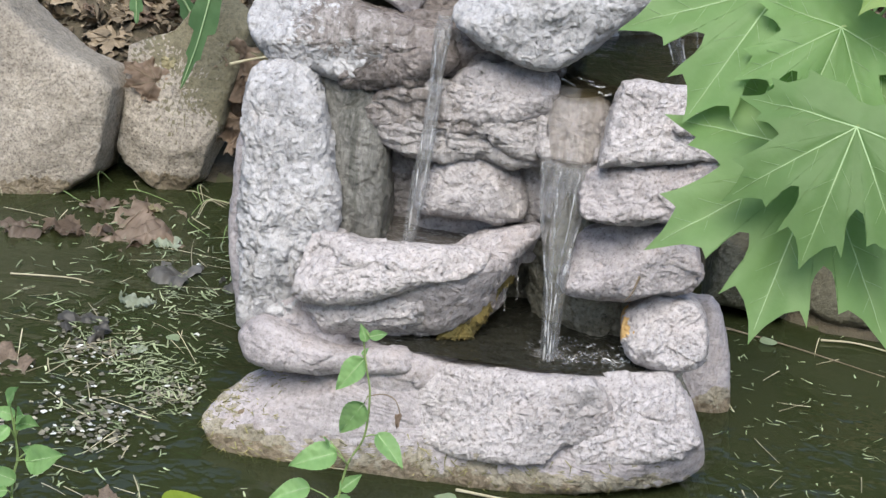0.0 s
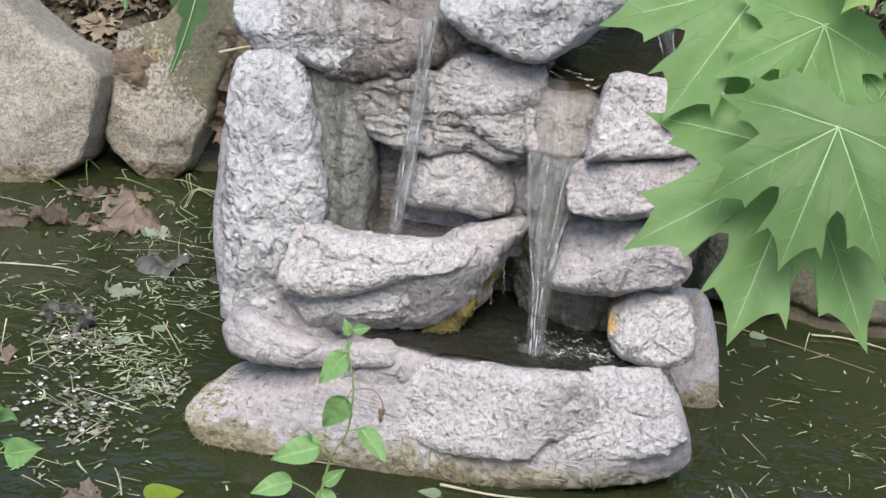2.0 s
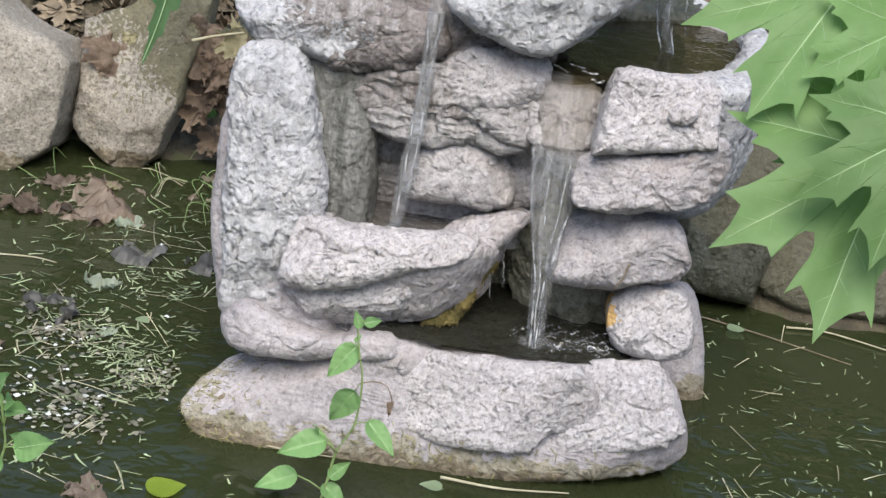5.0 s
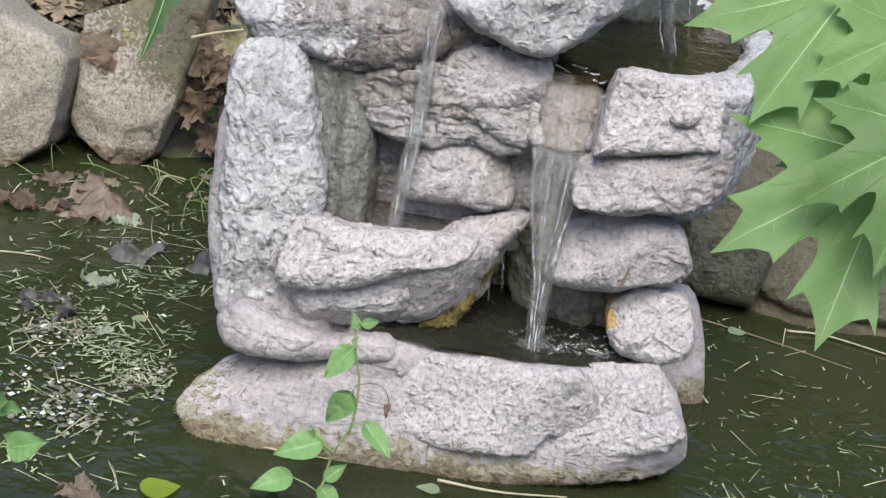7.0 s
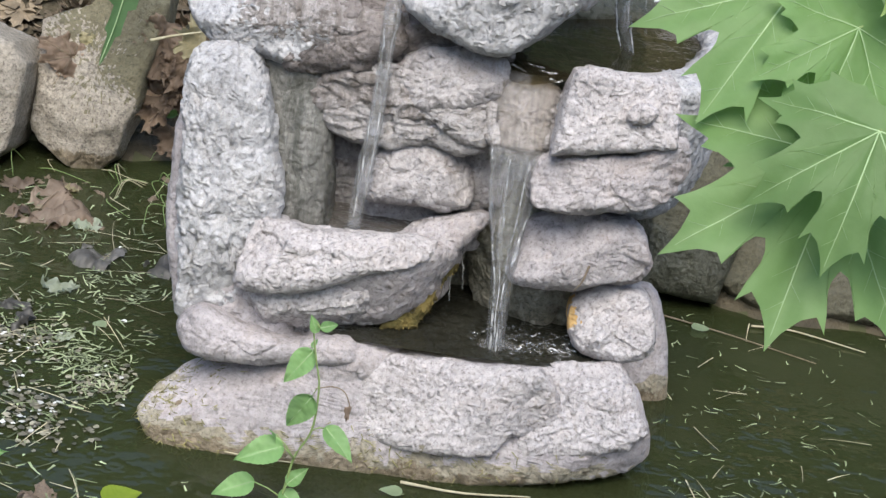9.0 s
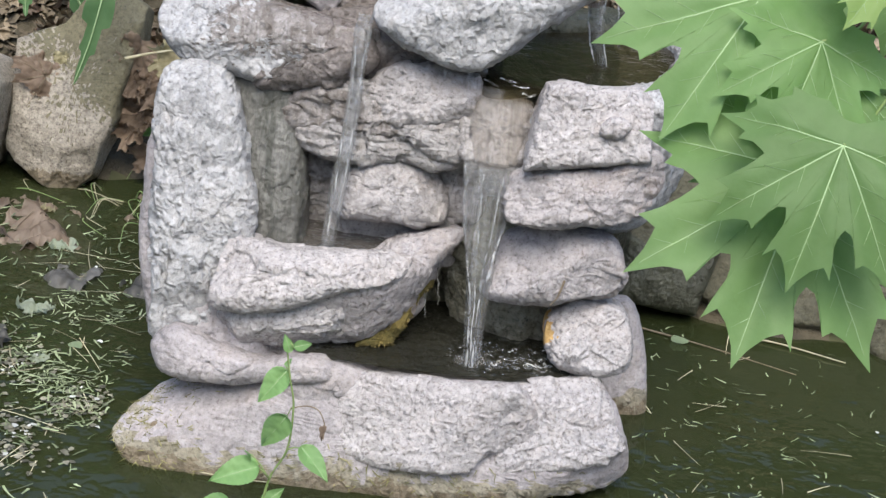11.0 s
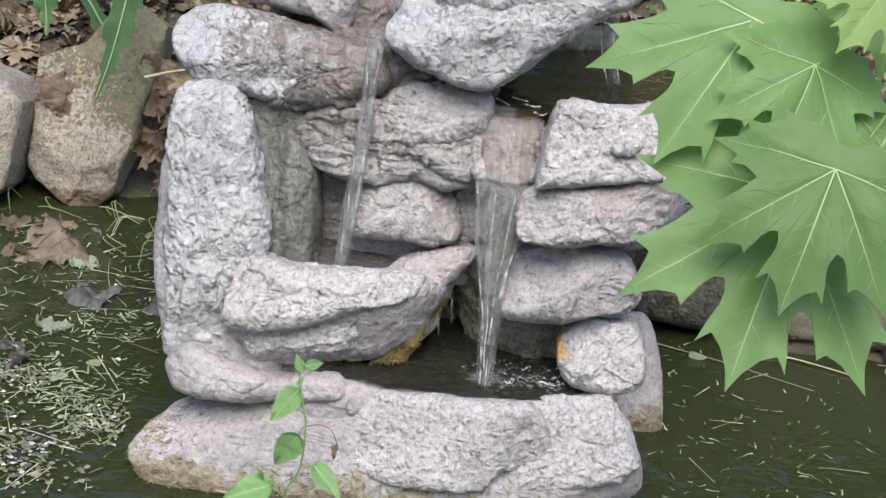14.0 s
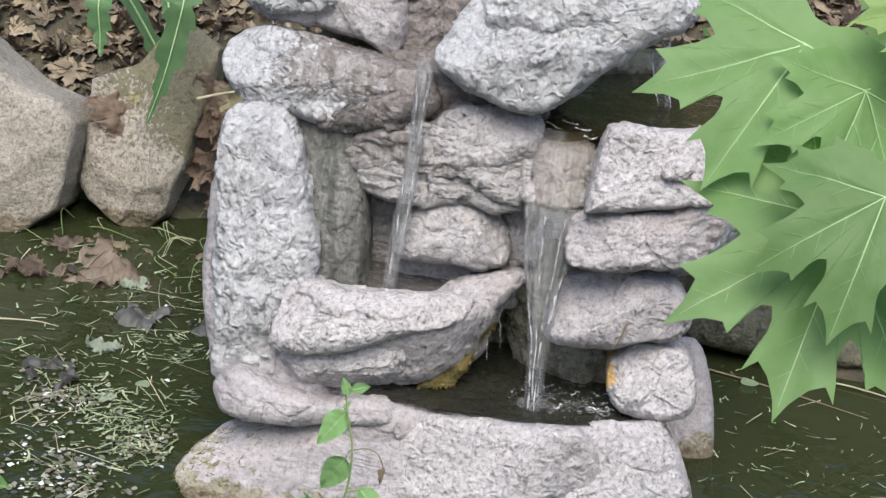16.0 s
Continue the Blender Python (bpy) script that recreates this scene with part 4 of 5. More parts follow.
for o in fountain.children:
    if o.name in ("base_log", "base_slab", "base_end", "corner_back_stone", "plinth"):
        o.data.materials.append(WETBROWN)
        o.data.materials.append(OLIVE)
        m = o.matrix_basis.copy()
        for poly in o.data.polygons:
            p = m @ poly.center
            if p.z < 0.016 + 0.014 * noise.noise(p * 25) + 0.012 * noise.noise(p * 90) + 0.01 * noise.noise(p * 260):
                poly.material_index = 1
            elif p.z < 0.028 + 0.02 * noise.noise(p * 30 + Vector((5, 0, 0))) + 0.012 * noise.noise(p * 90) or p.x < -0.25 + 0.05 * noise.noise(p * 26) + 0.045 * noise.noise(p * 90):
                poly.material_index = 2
fpart("knot", stone_bm([(-0.006, -0.009), (-0.005, 0.008), (0.004, 0.009), (0.006, -0.008)], 0.004, 0.004, n=40, rings=12, facets=0, rough=0.001), BARK, "dark brown seed pod stuck to the stone").location = (-0.236, -0.03, 0.035)
rng = random.Random(77)
tips = [v.co.copy() for v in base_log.data.vertices if v.co.x < -0.17 and v.co.y < 0.03 and rng.random() < 0.3 * step(0.17, 0.27, -v.co.x)]
tips += [v.co.copy() for v in base_log.data.vertices if v.co.z < -0.03 and v.co.y < 0.0 and rng.random() < 0.03]
avs, afs = [], []
for p in tips:
    a, ln = rng.uniform(0, 6.283), rng.uniform(0.004, 0.014)
    d, w = Vector((math.cos(a), -0.25, math.sin(a) * 0.6 - 0.3)).normalized() * ln, Vector((math.sin(a), 0, -math.cos(a))) * 0.0006
    k = len(avs)
    o = Vector((0, -0.001, 0))
    avs += [p + o - w, p + o + w, p + o + d * 0.6 + w + Vector((0, -0.0015, 0)), p + o + d]
    afs.append((k, k + 1, k + 2, k + 3))
algae_me = bpy.data.meshes.new("algae")
algae_me.from_pydata([tuple(v) for v in avs], [], afs)
algae_me.materials.append(ALGAE)
algae = tagged(new("algae", algae_me), "olive algae strands on the wet stone tip", kind="stuff")
algae.parent = base_log
mvs, mfs = [], []
for v in moss.data.vertices:
    if v.co.y < 0.02 and rng.random() < 0.22:
        p, k = v.co + v.normal * 0.0005, len(mvs)
        d = (v.normal + Vector((rng.uniform(-0.7, 0.7), rng.uniform(-0.5, 0.2), rng.uniform(-0.9, 0.3)))).normalized() * rng.uniform(0.001, 0.0035)
        w = d.cross(Vector((0, -1, 0.2))).normalized() * 0.0007
        mvs += [p - w, p + w, p + d]
        mfs.append((k, k + 1, k + 2))
tuft_me = bpy.data.meshes.new("moss_tuft")
tuft_me.from_pydata([tuple(v) for v in mvs], [], mfs)
tuft_me.materials.append(MOSSTIP)
tuft = tagged(new("moss_tuft", tuft_me), "shaggy ochre and olive moss strands", kind="stuff")
tuft.parent = moss

# ---- bank stones ----
ST = "stones along the pond bank"


def bank_stone(name, label, *a, **k):
    return tagged(stone(name, *a, **k), label, "stone", ST)


left_boulders = [
    bank_stone("boulder", "large tan-grey granite boulder on the bank edge", (-0.770, 0.74, 0.12), [(-0.084, 0.201), (-0.013, 0.147), (0.054, 0.102), (0.121, 0.08), (0.144, 0.05), (0.141, 0.009), (0.133, -0.047), (0.123, -0.085), (0.066, -0.133), (0.012, -0.159), (-0.043, -0.168), (-0.175, -0.183), (-0.273, -0.012), (-0.213, 0.186)],
               0.05, 0.22, FIELD, tilt=14, seed=51, box=0.36, rough=0.0026, facets=3, n=260, soft=0.1),
    bank_stone("boulder", "wedge-shaped tan-grey granite boulder at the water's edge", (-0.532, 0.83, 0.137), [(-0.099, 0.077), (-0.027, 0.109), (0.001, 0.15), (0.048, 0.183), (0.099, 0.152), (0.096, 0.087), (0.076, 0.011), (0.072, -0.03), (0.055, -0.074), (0.04, -0.123), (0.01, -0.151), (-0.022, -0.155), (-0.084, -0.116), (-0.098, -0.095), (-0.093, -0.047), (-0.096, 0.017)],
               0.045, 0.09, FIELD, tilt=20, seed=52, box=0.36, rough=0.0028, facets=4, soft=0.1)]
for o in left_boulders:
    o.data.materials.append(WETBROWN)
    # The second boulder turns darker and olive towards its upper right.
    o.data.materials.append(OLIVEDARK)
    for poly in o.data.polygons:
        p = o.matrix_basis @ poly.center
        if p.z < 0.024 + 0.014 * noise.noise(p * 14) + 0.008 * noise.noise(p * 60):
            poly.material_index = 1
        elif p.x > -0.535 + 0.06 * noise.noise(p * 9) + 0.03 * noise.noise(p * 40) + 0.07 * noise.noise(p * 140) + 0.06 * noise.noise(p * 320) - 0.35 * (p.z - 0.15) and p.z > 0.1 + 0.05 * noise.noise(p * 12) + 0.04 * noise.noise(p * 180):
            poly.material_index = 2
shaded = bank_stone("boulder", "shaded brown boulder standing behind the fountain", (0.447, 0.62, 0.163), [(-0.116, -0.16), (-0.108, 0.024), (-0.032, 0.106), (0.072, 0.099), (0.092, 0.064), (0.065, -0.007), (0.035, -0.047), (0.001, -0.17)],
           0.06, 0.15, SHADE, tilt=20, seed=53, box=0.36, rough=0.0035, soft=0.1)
# Lower part darker: wet stone, with the shade down there put into the colour.
shaded.data.materials.append(WETSHADED)
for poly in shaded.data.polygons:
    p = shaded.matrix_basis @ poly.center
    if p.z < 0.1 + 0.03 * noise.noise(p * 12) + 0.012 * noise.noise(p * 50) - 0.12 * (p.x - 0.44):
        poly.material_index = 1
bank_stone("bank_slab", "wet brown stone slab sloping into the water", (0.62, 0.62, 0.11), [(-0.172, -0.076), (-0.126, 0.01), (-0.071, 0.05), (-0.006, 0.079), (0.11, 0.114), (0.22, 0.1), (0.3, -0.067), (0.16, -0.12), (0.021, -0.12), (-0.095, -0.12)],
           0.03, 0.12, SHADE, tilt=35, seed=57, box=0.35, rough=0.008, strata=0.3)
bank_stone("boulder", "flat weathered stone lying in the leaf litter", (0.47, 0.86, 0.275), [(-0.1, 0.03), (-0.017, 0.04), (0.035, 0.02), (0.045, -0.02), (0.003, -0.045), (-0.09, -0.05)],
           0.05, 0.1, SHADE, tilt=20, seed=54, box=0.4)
for k, (lab, at, line, mat) in enumerate([
        ("small mottled grey stone on the bank", (0.446, 0.76, 0.236), [(-0.019, 0.006), (-0.001, 0.019), (0.018, 0.006), (0.016, -0.018), (-0.012, -0.02)], FIELD),
        ("small grey-brown stone on the bank", (0.480, 0.78, 0.232), [(-0.026, 0.014), (0.002, 0.019), (0.028, 0.001), (0.012, -0.022), (-0.016, -0.02)], SHADE),
        ("small rounded tan stone on the bank", (0.519, 0.80, 0.245), [(-0.016, -0.003), (-0.009, 0.011), (0.012, 0.015), (0.018, 0.001), (0.007, -0.016), (-0.011, -0.018)], TAN),
        ("small grey angular stone on the bank", (0.531, 0.77, 0.232), [(-0.025, 0.004), (-0.003, 0.02), (0.02, 0.009), (0.019, -0.022), (-0.011, -0.022)], FIELD),
        ("small reddish-brown stone on the bank", (0.609, 0.70, 0.175), [(-0.024, 0.002), (0.007, 0.016), (0.023, -0.002), (-0.006, -0.022)], RUST),
        ("pale tan cobble beside the dark boulder", (0.566, 0.665, 0.168), [(-0.027, -0.026), (-0.014, 0.006), (-0.004, 0.022), (0.014, 0.02), (0.027, 0.007), (0.015, -0.014), (-0.011, -0.028)], TAN)]):
    bank_stone("cobble", lab, at, line, 0.02, 0.03, mat, tilt=20, seed=60 + k, rough=0.003, n=90, rings=30, facets=5)
bank_stone("boulder", "pale banded tan boulder half in the bank", (0.615, 0.76, 0.224), [(-0.053, 0.017), (-0.047, 0.051), (-0.004, 0.06), (0.059, 0.022), (0.09, -0.03), (0.036, -0.067), (-0.009, -0.053), (-0.046, -0.031)],
           0.04, 0.08, TAN, tilt=20, seed=56, strata=0.4, box=0.5)
# Added dark stone in place of the shaded gap between boulder and fountain.
bank_stone("boulder", "added dark stone standing in for the shaded gap behind the fountain", (-0.36, 1.06, 0.06), [(-0.1, -0.16), (-0.09, 0.08), (-0.02, 0.13), (0.07, 0.1), (0.1, -0.16)],
           0.07, 0.1, WETSHADED, tilt=25, seed=58, box=0.4, rough=0.007)
rng = random.Random(9)
for k in range(16):
    x = rng.choice((rng.uniform(-1.5, -0.95), rng.uniform(-0.42, 0.35), rng.uniform(0.75, 1.5)))
    y = shore(x) + rng.uniform(-0.05, 0.12)
    r = rng.uniform(0.03, 0.09)
    bank_stone("boulder", "rough grey-brown field stone on the bank", (x, y, ground_z(x, y) + r * 0.3), [(-r, -r * 0.6), (-r * 0.9, r * 0.4), (0, r * 0.8), (r, r * 0.3), (r * 0.8, -r * 0.7)],
               r * 0.6, r, rng.choice((FIELD, SHADE)), tilt=15, yaw=rng.uniform(-40, 40), seed=80 + k, rough=0.005, n=90, rings=30)

# ---- leaves and plants ----
def frame_of(base, tip, facing):
    """Axes of a leaf from base to tip, its face turned to facing: columns are across, along, out."""
    along = (Vector(tip) - Vector(base)).normalized()
    out = (Vector(facing) - along * along.dot(Vector(facing))).normalized()
    return along.cross(out), along, out


MAPLE_HALF = [(0, 1.0), (2.5, 0.9), (7, 0.82), (12, 0.79), (15, 0.87), (15.5, 0.77), (15, 0.68), (17, 0.6), (21, 0.55), (25, 0.58), (26.5, 0.67), (26, 0.79), (30, 0.77), (35, 0.83), (40, 0.99), (43, 0.86), (48, 0.77), (54, 0.83), (54.5, 0.72),
              (57, 0.61), (63, 0.5), (68, 0.53), (72, 0.57), (74, 0.66), (79, 0.62), (87, 0.8), (91, 0.65), (97, 0.6), (102, 0.65), (104, 0.54), (116, 0.46), (122, 0.5), (128, 0.4), (145, 0.31), (165, 0.18)]


def maple_surface(x, y, size, seed):
    """Height of a maple blade over its plane: drooping lobes, channels along the main veins."""
    r, a = math.hypot(x, y), math.degrees(math.atan2(abs(x), y))
    vein = min(abs(a - v) for v in (0, 40, 87))
    crease = -0.05 * r * math.exp(-(vein / 7) ** 2)
    return size * (crease - 0.12 * r * r + 0.06 * noise.noise(Vector((x * 2.2, y * 2.2, seed))) + 0.012 * noise.noise(Vector((x * 9, y * 9, seed))))


def maple_bm(size, seed):
    out = []
    full = MAPLE_HALF + [(-a, r) for a, r in MAPLE_HALF[:0:-1]]
    pts = [(r * math.sin(radians(a)), r * math.cos(radians(a))) for a, r in full]
    for p, q in zip(pts, pts[1:] + pts[:1]):
        for k in range(4):
            s = k / 4
            w = 0.012 * math.sin(math.pi * s)
            out.append((p[0] + (q[0] - p[0]) * s + w * (q[1] - p[1]), p[1] + (q[1] - p[1]) * s - w * (q[0] - p[0])))
    rows = [[(x * k * size, y * k * size, maple_surface(x * k, y * k, size, seed)) for x, y in out] for k in np.linspace(0.02, 1, 12)]
    bm = grid_bm(rows, True)
    bm.faces.new([v for v in bm.verts][:len(out)][::-1])
    return bm


def maple_veins_bm(size, seed):
    bm = bmesh.new()

    def strip(p, q, w0, w1, n=10):
        p, q = Vector(p), Vector(q)
        side = Vector(((q - p).y, -(q - p).x)).normalized()
        prev = None
        for i in range(n + 1):
            c = p + (q - p) * (i / n)
            w = w0 + (w1 - w0) * i / n
            row = [bm.verts.new(((c + side * w * k).x * size, (c + side * w * k).y * size, maple_surface(c.x, c.y, size, seed) + h)) for k, h in ((-1, 0.0003), (0, 0.0008), (1, 0.0003))]
            if prev:
                for j in range(2):
                    bm.faces.new((prev[j], prev[j + 1], row[j + 1], row[j]))
            prev = row

    for a, r in ((0, 0.93), (40, 0.9), (-40, 0.9), (87, 0.7), (-87, 0.7)):
        d = Vector((math.sin(radians(a)), math.cos(radians(a))))
        strip((0, 0), d * r, 0.0048, 0.0012, 14)
        for k in range(3):
            for sgn in (-1, 1):
                s = 0.35 + 0.2 * k + 0.05 * sgn
                e = Vector((math.sin(radians(a + 42 * sgn)), math.cos(radians(a + 42 * sgn))))
                strip(d * r * s, d * r * s + e * r * 0.2 * (1.05 - 0.25 * k), 0.0014, 0.0005, 5)
    return bm


def leaf_on(parent, inverse, base, tip, seed, facing, mat=MAPLE):
    size = (Vector(tip) - Vector(base)).length
    x, y, z = frame_of(base, tip, facing)
    m = Matrix((x, y, z)).transposed().to_4x4()
    m.translation = Vector(base)
    ob = part("leaf", maple_bm(size, seed), mat, parent)
    ob.matrix_parent_inverse = inverse
    ob.matrix_basis = m
    part("vein_network", maple_veins_bm(size, seed), VEIN, ob, "pale green leaf veins")
    return ob


sapling = tagged(empty("maple_branch", (0.9, -1.45, 0.0)), "green maple branch with broad lobed leaves hanging over the pond", "branch")
SI = Matrix.Translation((-0.9, 1.45, 0.0))


def spart(name, bm, mat, label=""):
    ob = part(name, bm, mat, sapling, label)
    ob.matrix_parent_inverse = SI
    return ob


spart("trunk", tube(bend([(0.9, -1.45, -0.05), (0.88, -1.4, 0.45), (0.84, -1.3, 0.95), (0.78, -1.2, 1.25)], 20), list(np.linspace(0.022, 0.009, 20))), BARK, "slender grey-brown maple stem")
spart("twig", tube(bend([(0.780, -1.200, 1.250), (0.740, -0.950, 1.240), (0.606, -0.748, 1.114), (0.516, -0.700, 1.030), (0.438, -0.664, 0.934)], 26), list(np.linspace(0.008, 0.003, 26))), BARK)
knots = [(0.438, -0.664, 0.934), (0.516, -0.700, 1.030), (0.606, -0.748, 1.114)]
for k, (base, tip, face, knot) in enumerate([
        ((0.248, -0.704, 0.776), (0.192, -0.762, 0.695), (-0.1, -0.93, 0.5), 0),
        ((0.287, -0.725, 0.756), (0.266, -0.770, 0.694), (0.1, -0.95, 0.3), 0),
        ((0.319, -0.718, 0.726), (0.324, -0.753, 0.689), (0.15, -0.9, 0.5), 1),
        ((0.298, -0.795, 0.711), (0.272, -0.846, 0.634), (-0.1, -0.9, 0.45), 0),
        ((0.286, -0.752, 0.675), (0.253, -0.838, 0.579), (0.05, -0.85, 0.55), 1),
        ((0.353, -0.627, 0.808), (0.294, -0.648, 0.754), (0.0, -0.9, 0.5), 2),
        ((0.306, -0.699, 0.678), (0.224, -0.722, 0.651), (-0.2, -0.9, 0.2), 1),
        ((0.343, -0.707, 0.641), (0.368, -0.750, 0.598), (0.1, -0.9, 0.3), 2),
        ((0.325, -0.726, 0.816), (0.294, -0.762, 0.777), (0.2, -0.9, 0.6), 2)]):
    leaf_on(sapling, SI, base, tip, 3.1 * k + 1, face, YOUNG if k == 8 else MAPLE)
    b, q = Vector(base), Vector(knots[knot])
    spart("petiole", tube(bend([b + Vector((0, 0.001, 0)), b + Vector((0.03, 0.02, 0.012)), b.lerp(q, 0.6) + Vector((0, 0.02, 0.01)), q], 14), 0.0012, 6), STEM)


def ovate_bm(length, width, seed):
    """A pointed oval leaf along +y with a folded midrib."""
    rows = []
    for i in range(45):
        s = i / 44
        w = width * 0.5 * (math.sin(math.pi * s ** 0.62) ** 0.9) * (1 + 0.07 * ((s * 11 + seed) % 1.0 - 0.5)) + 0.0002
        rows.append([(w * u, length * (s - 0.03 * abs(u) * (1 - s)), width * (0.17 * abs(u) - 0.012 * math.sin(34 * s - 7 * abs(u)) * min(1, 4 * abs(u)) + 0.07 * noise.noise(Vector((u * 2, s * 4, seed)))) - length * 0.2 * s * s) for u in np.linspace(-1, 1, 9)])
    return grid_bm(rows)


def plant_leaf(parent, inverse, base, tip, width, mat, seed, facing=(0, -0.8, 0.6), name="leaf", ribbed=False):
    x, y, z = frame_of(base, tip, facing)
    m = Matrix((x, y, z)).transposed().to_4x4()
    m.translation = Vector(base)
    ob = part(name, ovate_bm((Vector(tip) - Vector(base)).length, width, seed), mat, parent)
    ob.matrix_parent_inverse = inverse
    ob.matrix_basis = m
    if ribbed:
        ln = (Vector(tip) - Vector(base)).length
        part("midrib", tube([(0, ln * s, -ln * 0.2 * s * s + 0.0003) for s in np.linspace(0, 0.95, 10)], list(np.linspace(0.0006, 0.0002, 10)), 5), VEIN, ob, "pale midrib")
    return ob


def vine(name, label, y, stem, leaves, seed):
    """A thin-stemmed seedling: stem points and leaves are (x, z), at depth y."""
    root = tagged(empty(name, (stem[0][0], y, -0.1)), label, "plant")
    inv = Matrix.Translation((-stem[0][0], -y, 0.1))
    ob = part("stem", tube(bend([(x, y + 0.004 * math.sin(k), z) for k, (x, z) in enumerate(stem)], 40), list(np.linspace(0.0016, 0.0009, 40)), 7), STEM, root, "thin green stem")
    ob.matrix_parent_inverse = inv
    rng = random.Random(seed)
    path = [Vector((x, y, z)) for x, z in stem]
    for (bx, bz), (tx, tz) in leaves:
        b, t = Vector((bx, y + rng.uniform(-0.01, 0.01), bz)), Vector((tx, y + rng.uniform(-0.03, 0.01), tz))
        near = min(path, key=lambda p: (p - b).length)
        if (near - b).length > 0.004:
            st = part("petiole", tube([near, near.lerp(b, 0.5) + Vector((0, 0, 0.002)), b], 0.0008, 5), STEM, root)
            st.matrix_parent_inverse = inv
        t = b.lerp(t, 0.78)
        size = (t - b).length
        plant_leaf(root, inv, b, t, size * rng.uniform(0.5, 0.64), SPROUT, rng.random() * 9, (rng.uniform(-0.5, 0.5), -0.75, rng.uniform(0.3, 0.9)), ribbed=True)
    return root


vine("bittersweet_seedling", "slender green seedling with pointed leaves before the fountain", -0.17,
     [(-0.117, -0.09), (-0.096, 0.019), (-0.087, 0.069), (-0.071, 0.107), (-0.068, 0.16), (-0.074, 0.193), (-0.082, 0.235)],
     [((-0.077, 0.226), (-0.085, 0.25)), ((-0.073, 0.233), (-0.049, 0.236)), ((-0.079, 0.197), (-0.114, 0.154)), ((-0.074, 0.148), (-0.107, 0.094)),
      ((-0.101, 0.084), (-0.162, 0.071)), ((-0.107, 0.083), (-0.121, 0.058)), ((-0.056, 0.107), (-0.014, 0.083)), ((-0.129, 0.033), (-0.183, 0.019)),
      ((-0.091, 0.037), (-0.066, 0.062)), ((-0.096, 0.024), (-0.063, 0.011)), ((-0.109, 0.094), (-0.115, 0.107)), ((-0.081, 0.202), (-0.074, 0.213))], 3)
vine("bittersweet_seedling", "small bright green seedling growing out of the pond", -0.32,
     [(-0.421, -0.1), (-0.418, 0.063), (-0.412, 0.105), (-0.413, 0.131), (-0.418, 0.176)],
     [((-0.417, 0.176), (-0.405, 0.208)), ((-0.417, 0.153), (-0.445, 0.162)), ((-0.418, 0.147), (-0.436, 0.127)), ((-0.409, 0.145), (-0.381, 0.166)),
      ((-0.411, 0.154), (-0.399, 0.173)), ((-0.397, 0.107), (-0.349, 0.138)), ((-0.399, 0.114), (-0.405, 0.126)), ((-0.415, 0.081), (-0.457, 0.101)),
      ((-0.418, 0.074), (-0.448, 0.065))], 4)


sprig = part("dry_sprig", tube(bend([(-0.071, -0.17, 0.157), (-0.055, -0.172, 0.163), (-0.042, -0.174, 0.161), (-0.035, -0.175, 0.15), (-0.032, -0.175, 0.137)], 16), 0.0007, 5), BARK, None, "dried brown flower sprig")
for o in [q for q in bpy.data.objects if q.name == "bittersweet_seedling"]:
    sprig.parent = o
    sprig.matrix_parent_inverse = Matrix.Translation(-o.location)
for k, (dx, dz) in enumerate(((-0.006, -0.016), (0.0, -0.02), (0.006, -0.012))):
    bud = part("bud", ovate_bm(0.014, 0.005, k), DRYLEAF, sprig)
    bud.matrix_basis = pose(-0.035 + dx * 0.4, -0.176, 0.149 + dz * 0.4, -100, 20 * k - 20, 0)


def toothed_leaf_bm(path, width, seed):
    """A long toothed leaf along a path, with a pale raised midrib left to its own part."""
    pts = bend(path, 60)
    rows = []
    for i, p in enumerate(pts):
        s = i / 59
        d = (pts[min(i + 1, 59)] - pts[max(i - 1, 0)]).normalized()
        side = d.cross(Vector((0, -1, 0.3))).normalized()
        tooth = 0.72 + 0.7 * ((s * 7 + 0.4 * noise.noise(Vector((s * 6, seed, 0)))) % 1.0) + 0.25 * noise.noise(Vector((s * 17, seed, 4)))
        w = width * 0.5 * min(1.0, (1 - s) * 3.2) ** 0.7 * (0.55 + 0.45 * math.sin(math.pi * min(1, s * 1.1))) * tooth + 0.0003
        rows.append([p + side * (w * float(u)) + Vector((0, -0.15 * w * abs(u) + 0.12 * width * noise.noise(Vector((s * 14, u, seed))) * abs(u), 0)) for u in np.linspace(-1, 1, 7)])
    return grid_bm(rows)


weed = tagged(empty("dandelion", (-0.52, 0.98, ground_z(-0.52, 0.98))), "dandelion weed with long toothed green leaves on the bank", "plant")
WI = Matrix.Translation((0.52, -0.98, -ground_z(-0.52, 0.98)))
for k, (p, w) in enumerate([([(-0.52, 0.98, 0.17), (-0.49, 0.85, 0.4), (-0.464, 0.73, 0.392), (-0.472, 0.72, 0.339), (-0.488, 0.715, 0.266), (-0.51, 0.71, 0.194)], 0.042),
                            ([(-0.52, 0.98, 0.17), (-0.6, 0.88, 0.36), (-0.611, 0.80, 0.356), (-0.609, 0.80, 0.302), (-0.608, 0.80, 0.264)], 0.036),
                            ([(-0.52, 0.98, 0.17), (-0.56, 1.0, 0.36), (-0.58, 0.95, 0.42), (-0.57, 0.92, 0.33)], 0.02)]):
    ob = part("leaf", toothed_leaf_bm(p, w, k), WEEDY, weed)
    ob.matrix_parent_inverse = WI
    rib = part("midrib", tube([q + Vector((0, -0.002, 0.001)) for q in bend(p, 40)], list(np.linspace(0.0022, 0.0006, 40)), 6), VEIN, ob, "pale midrib")
    rib.matrix_parent_inverse = Matrix.Identity(4)

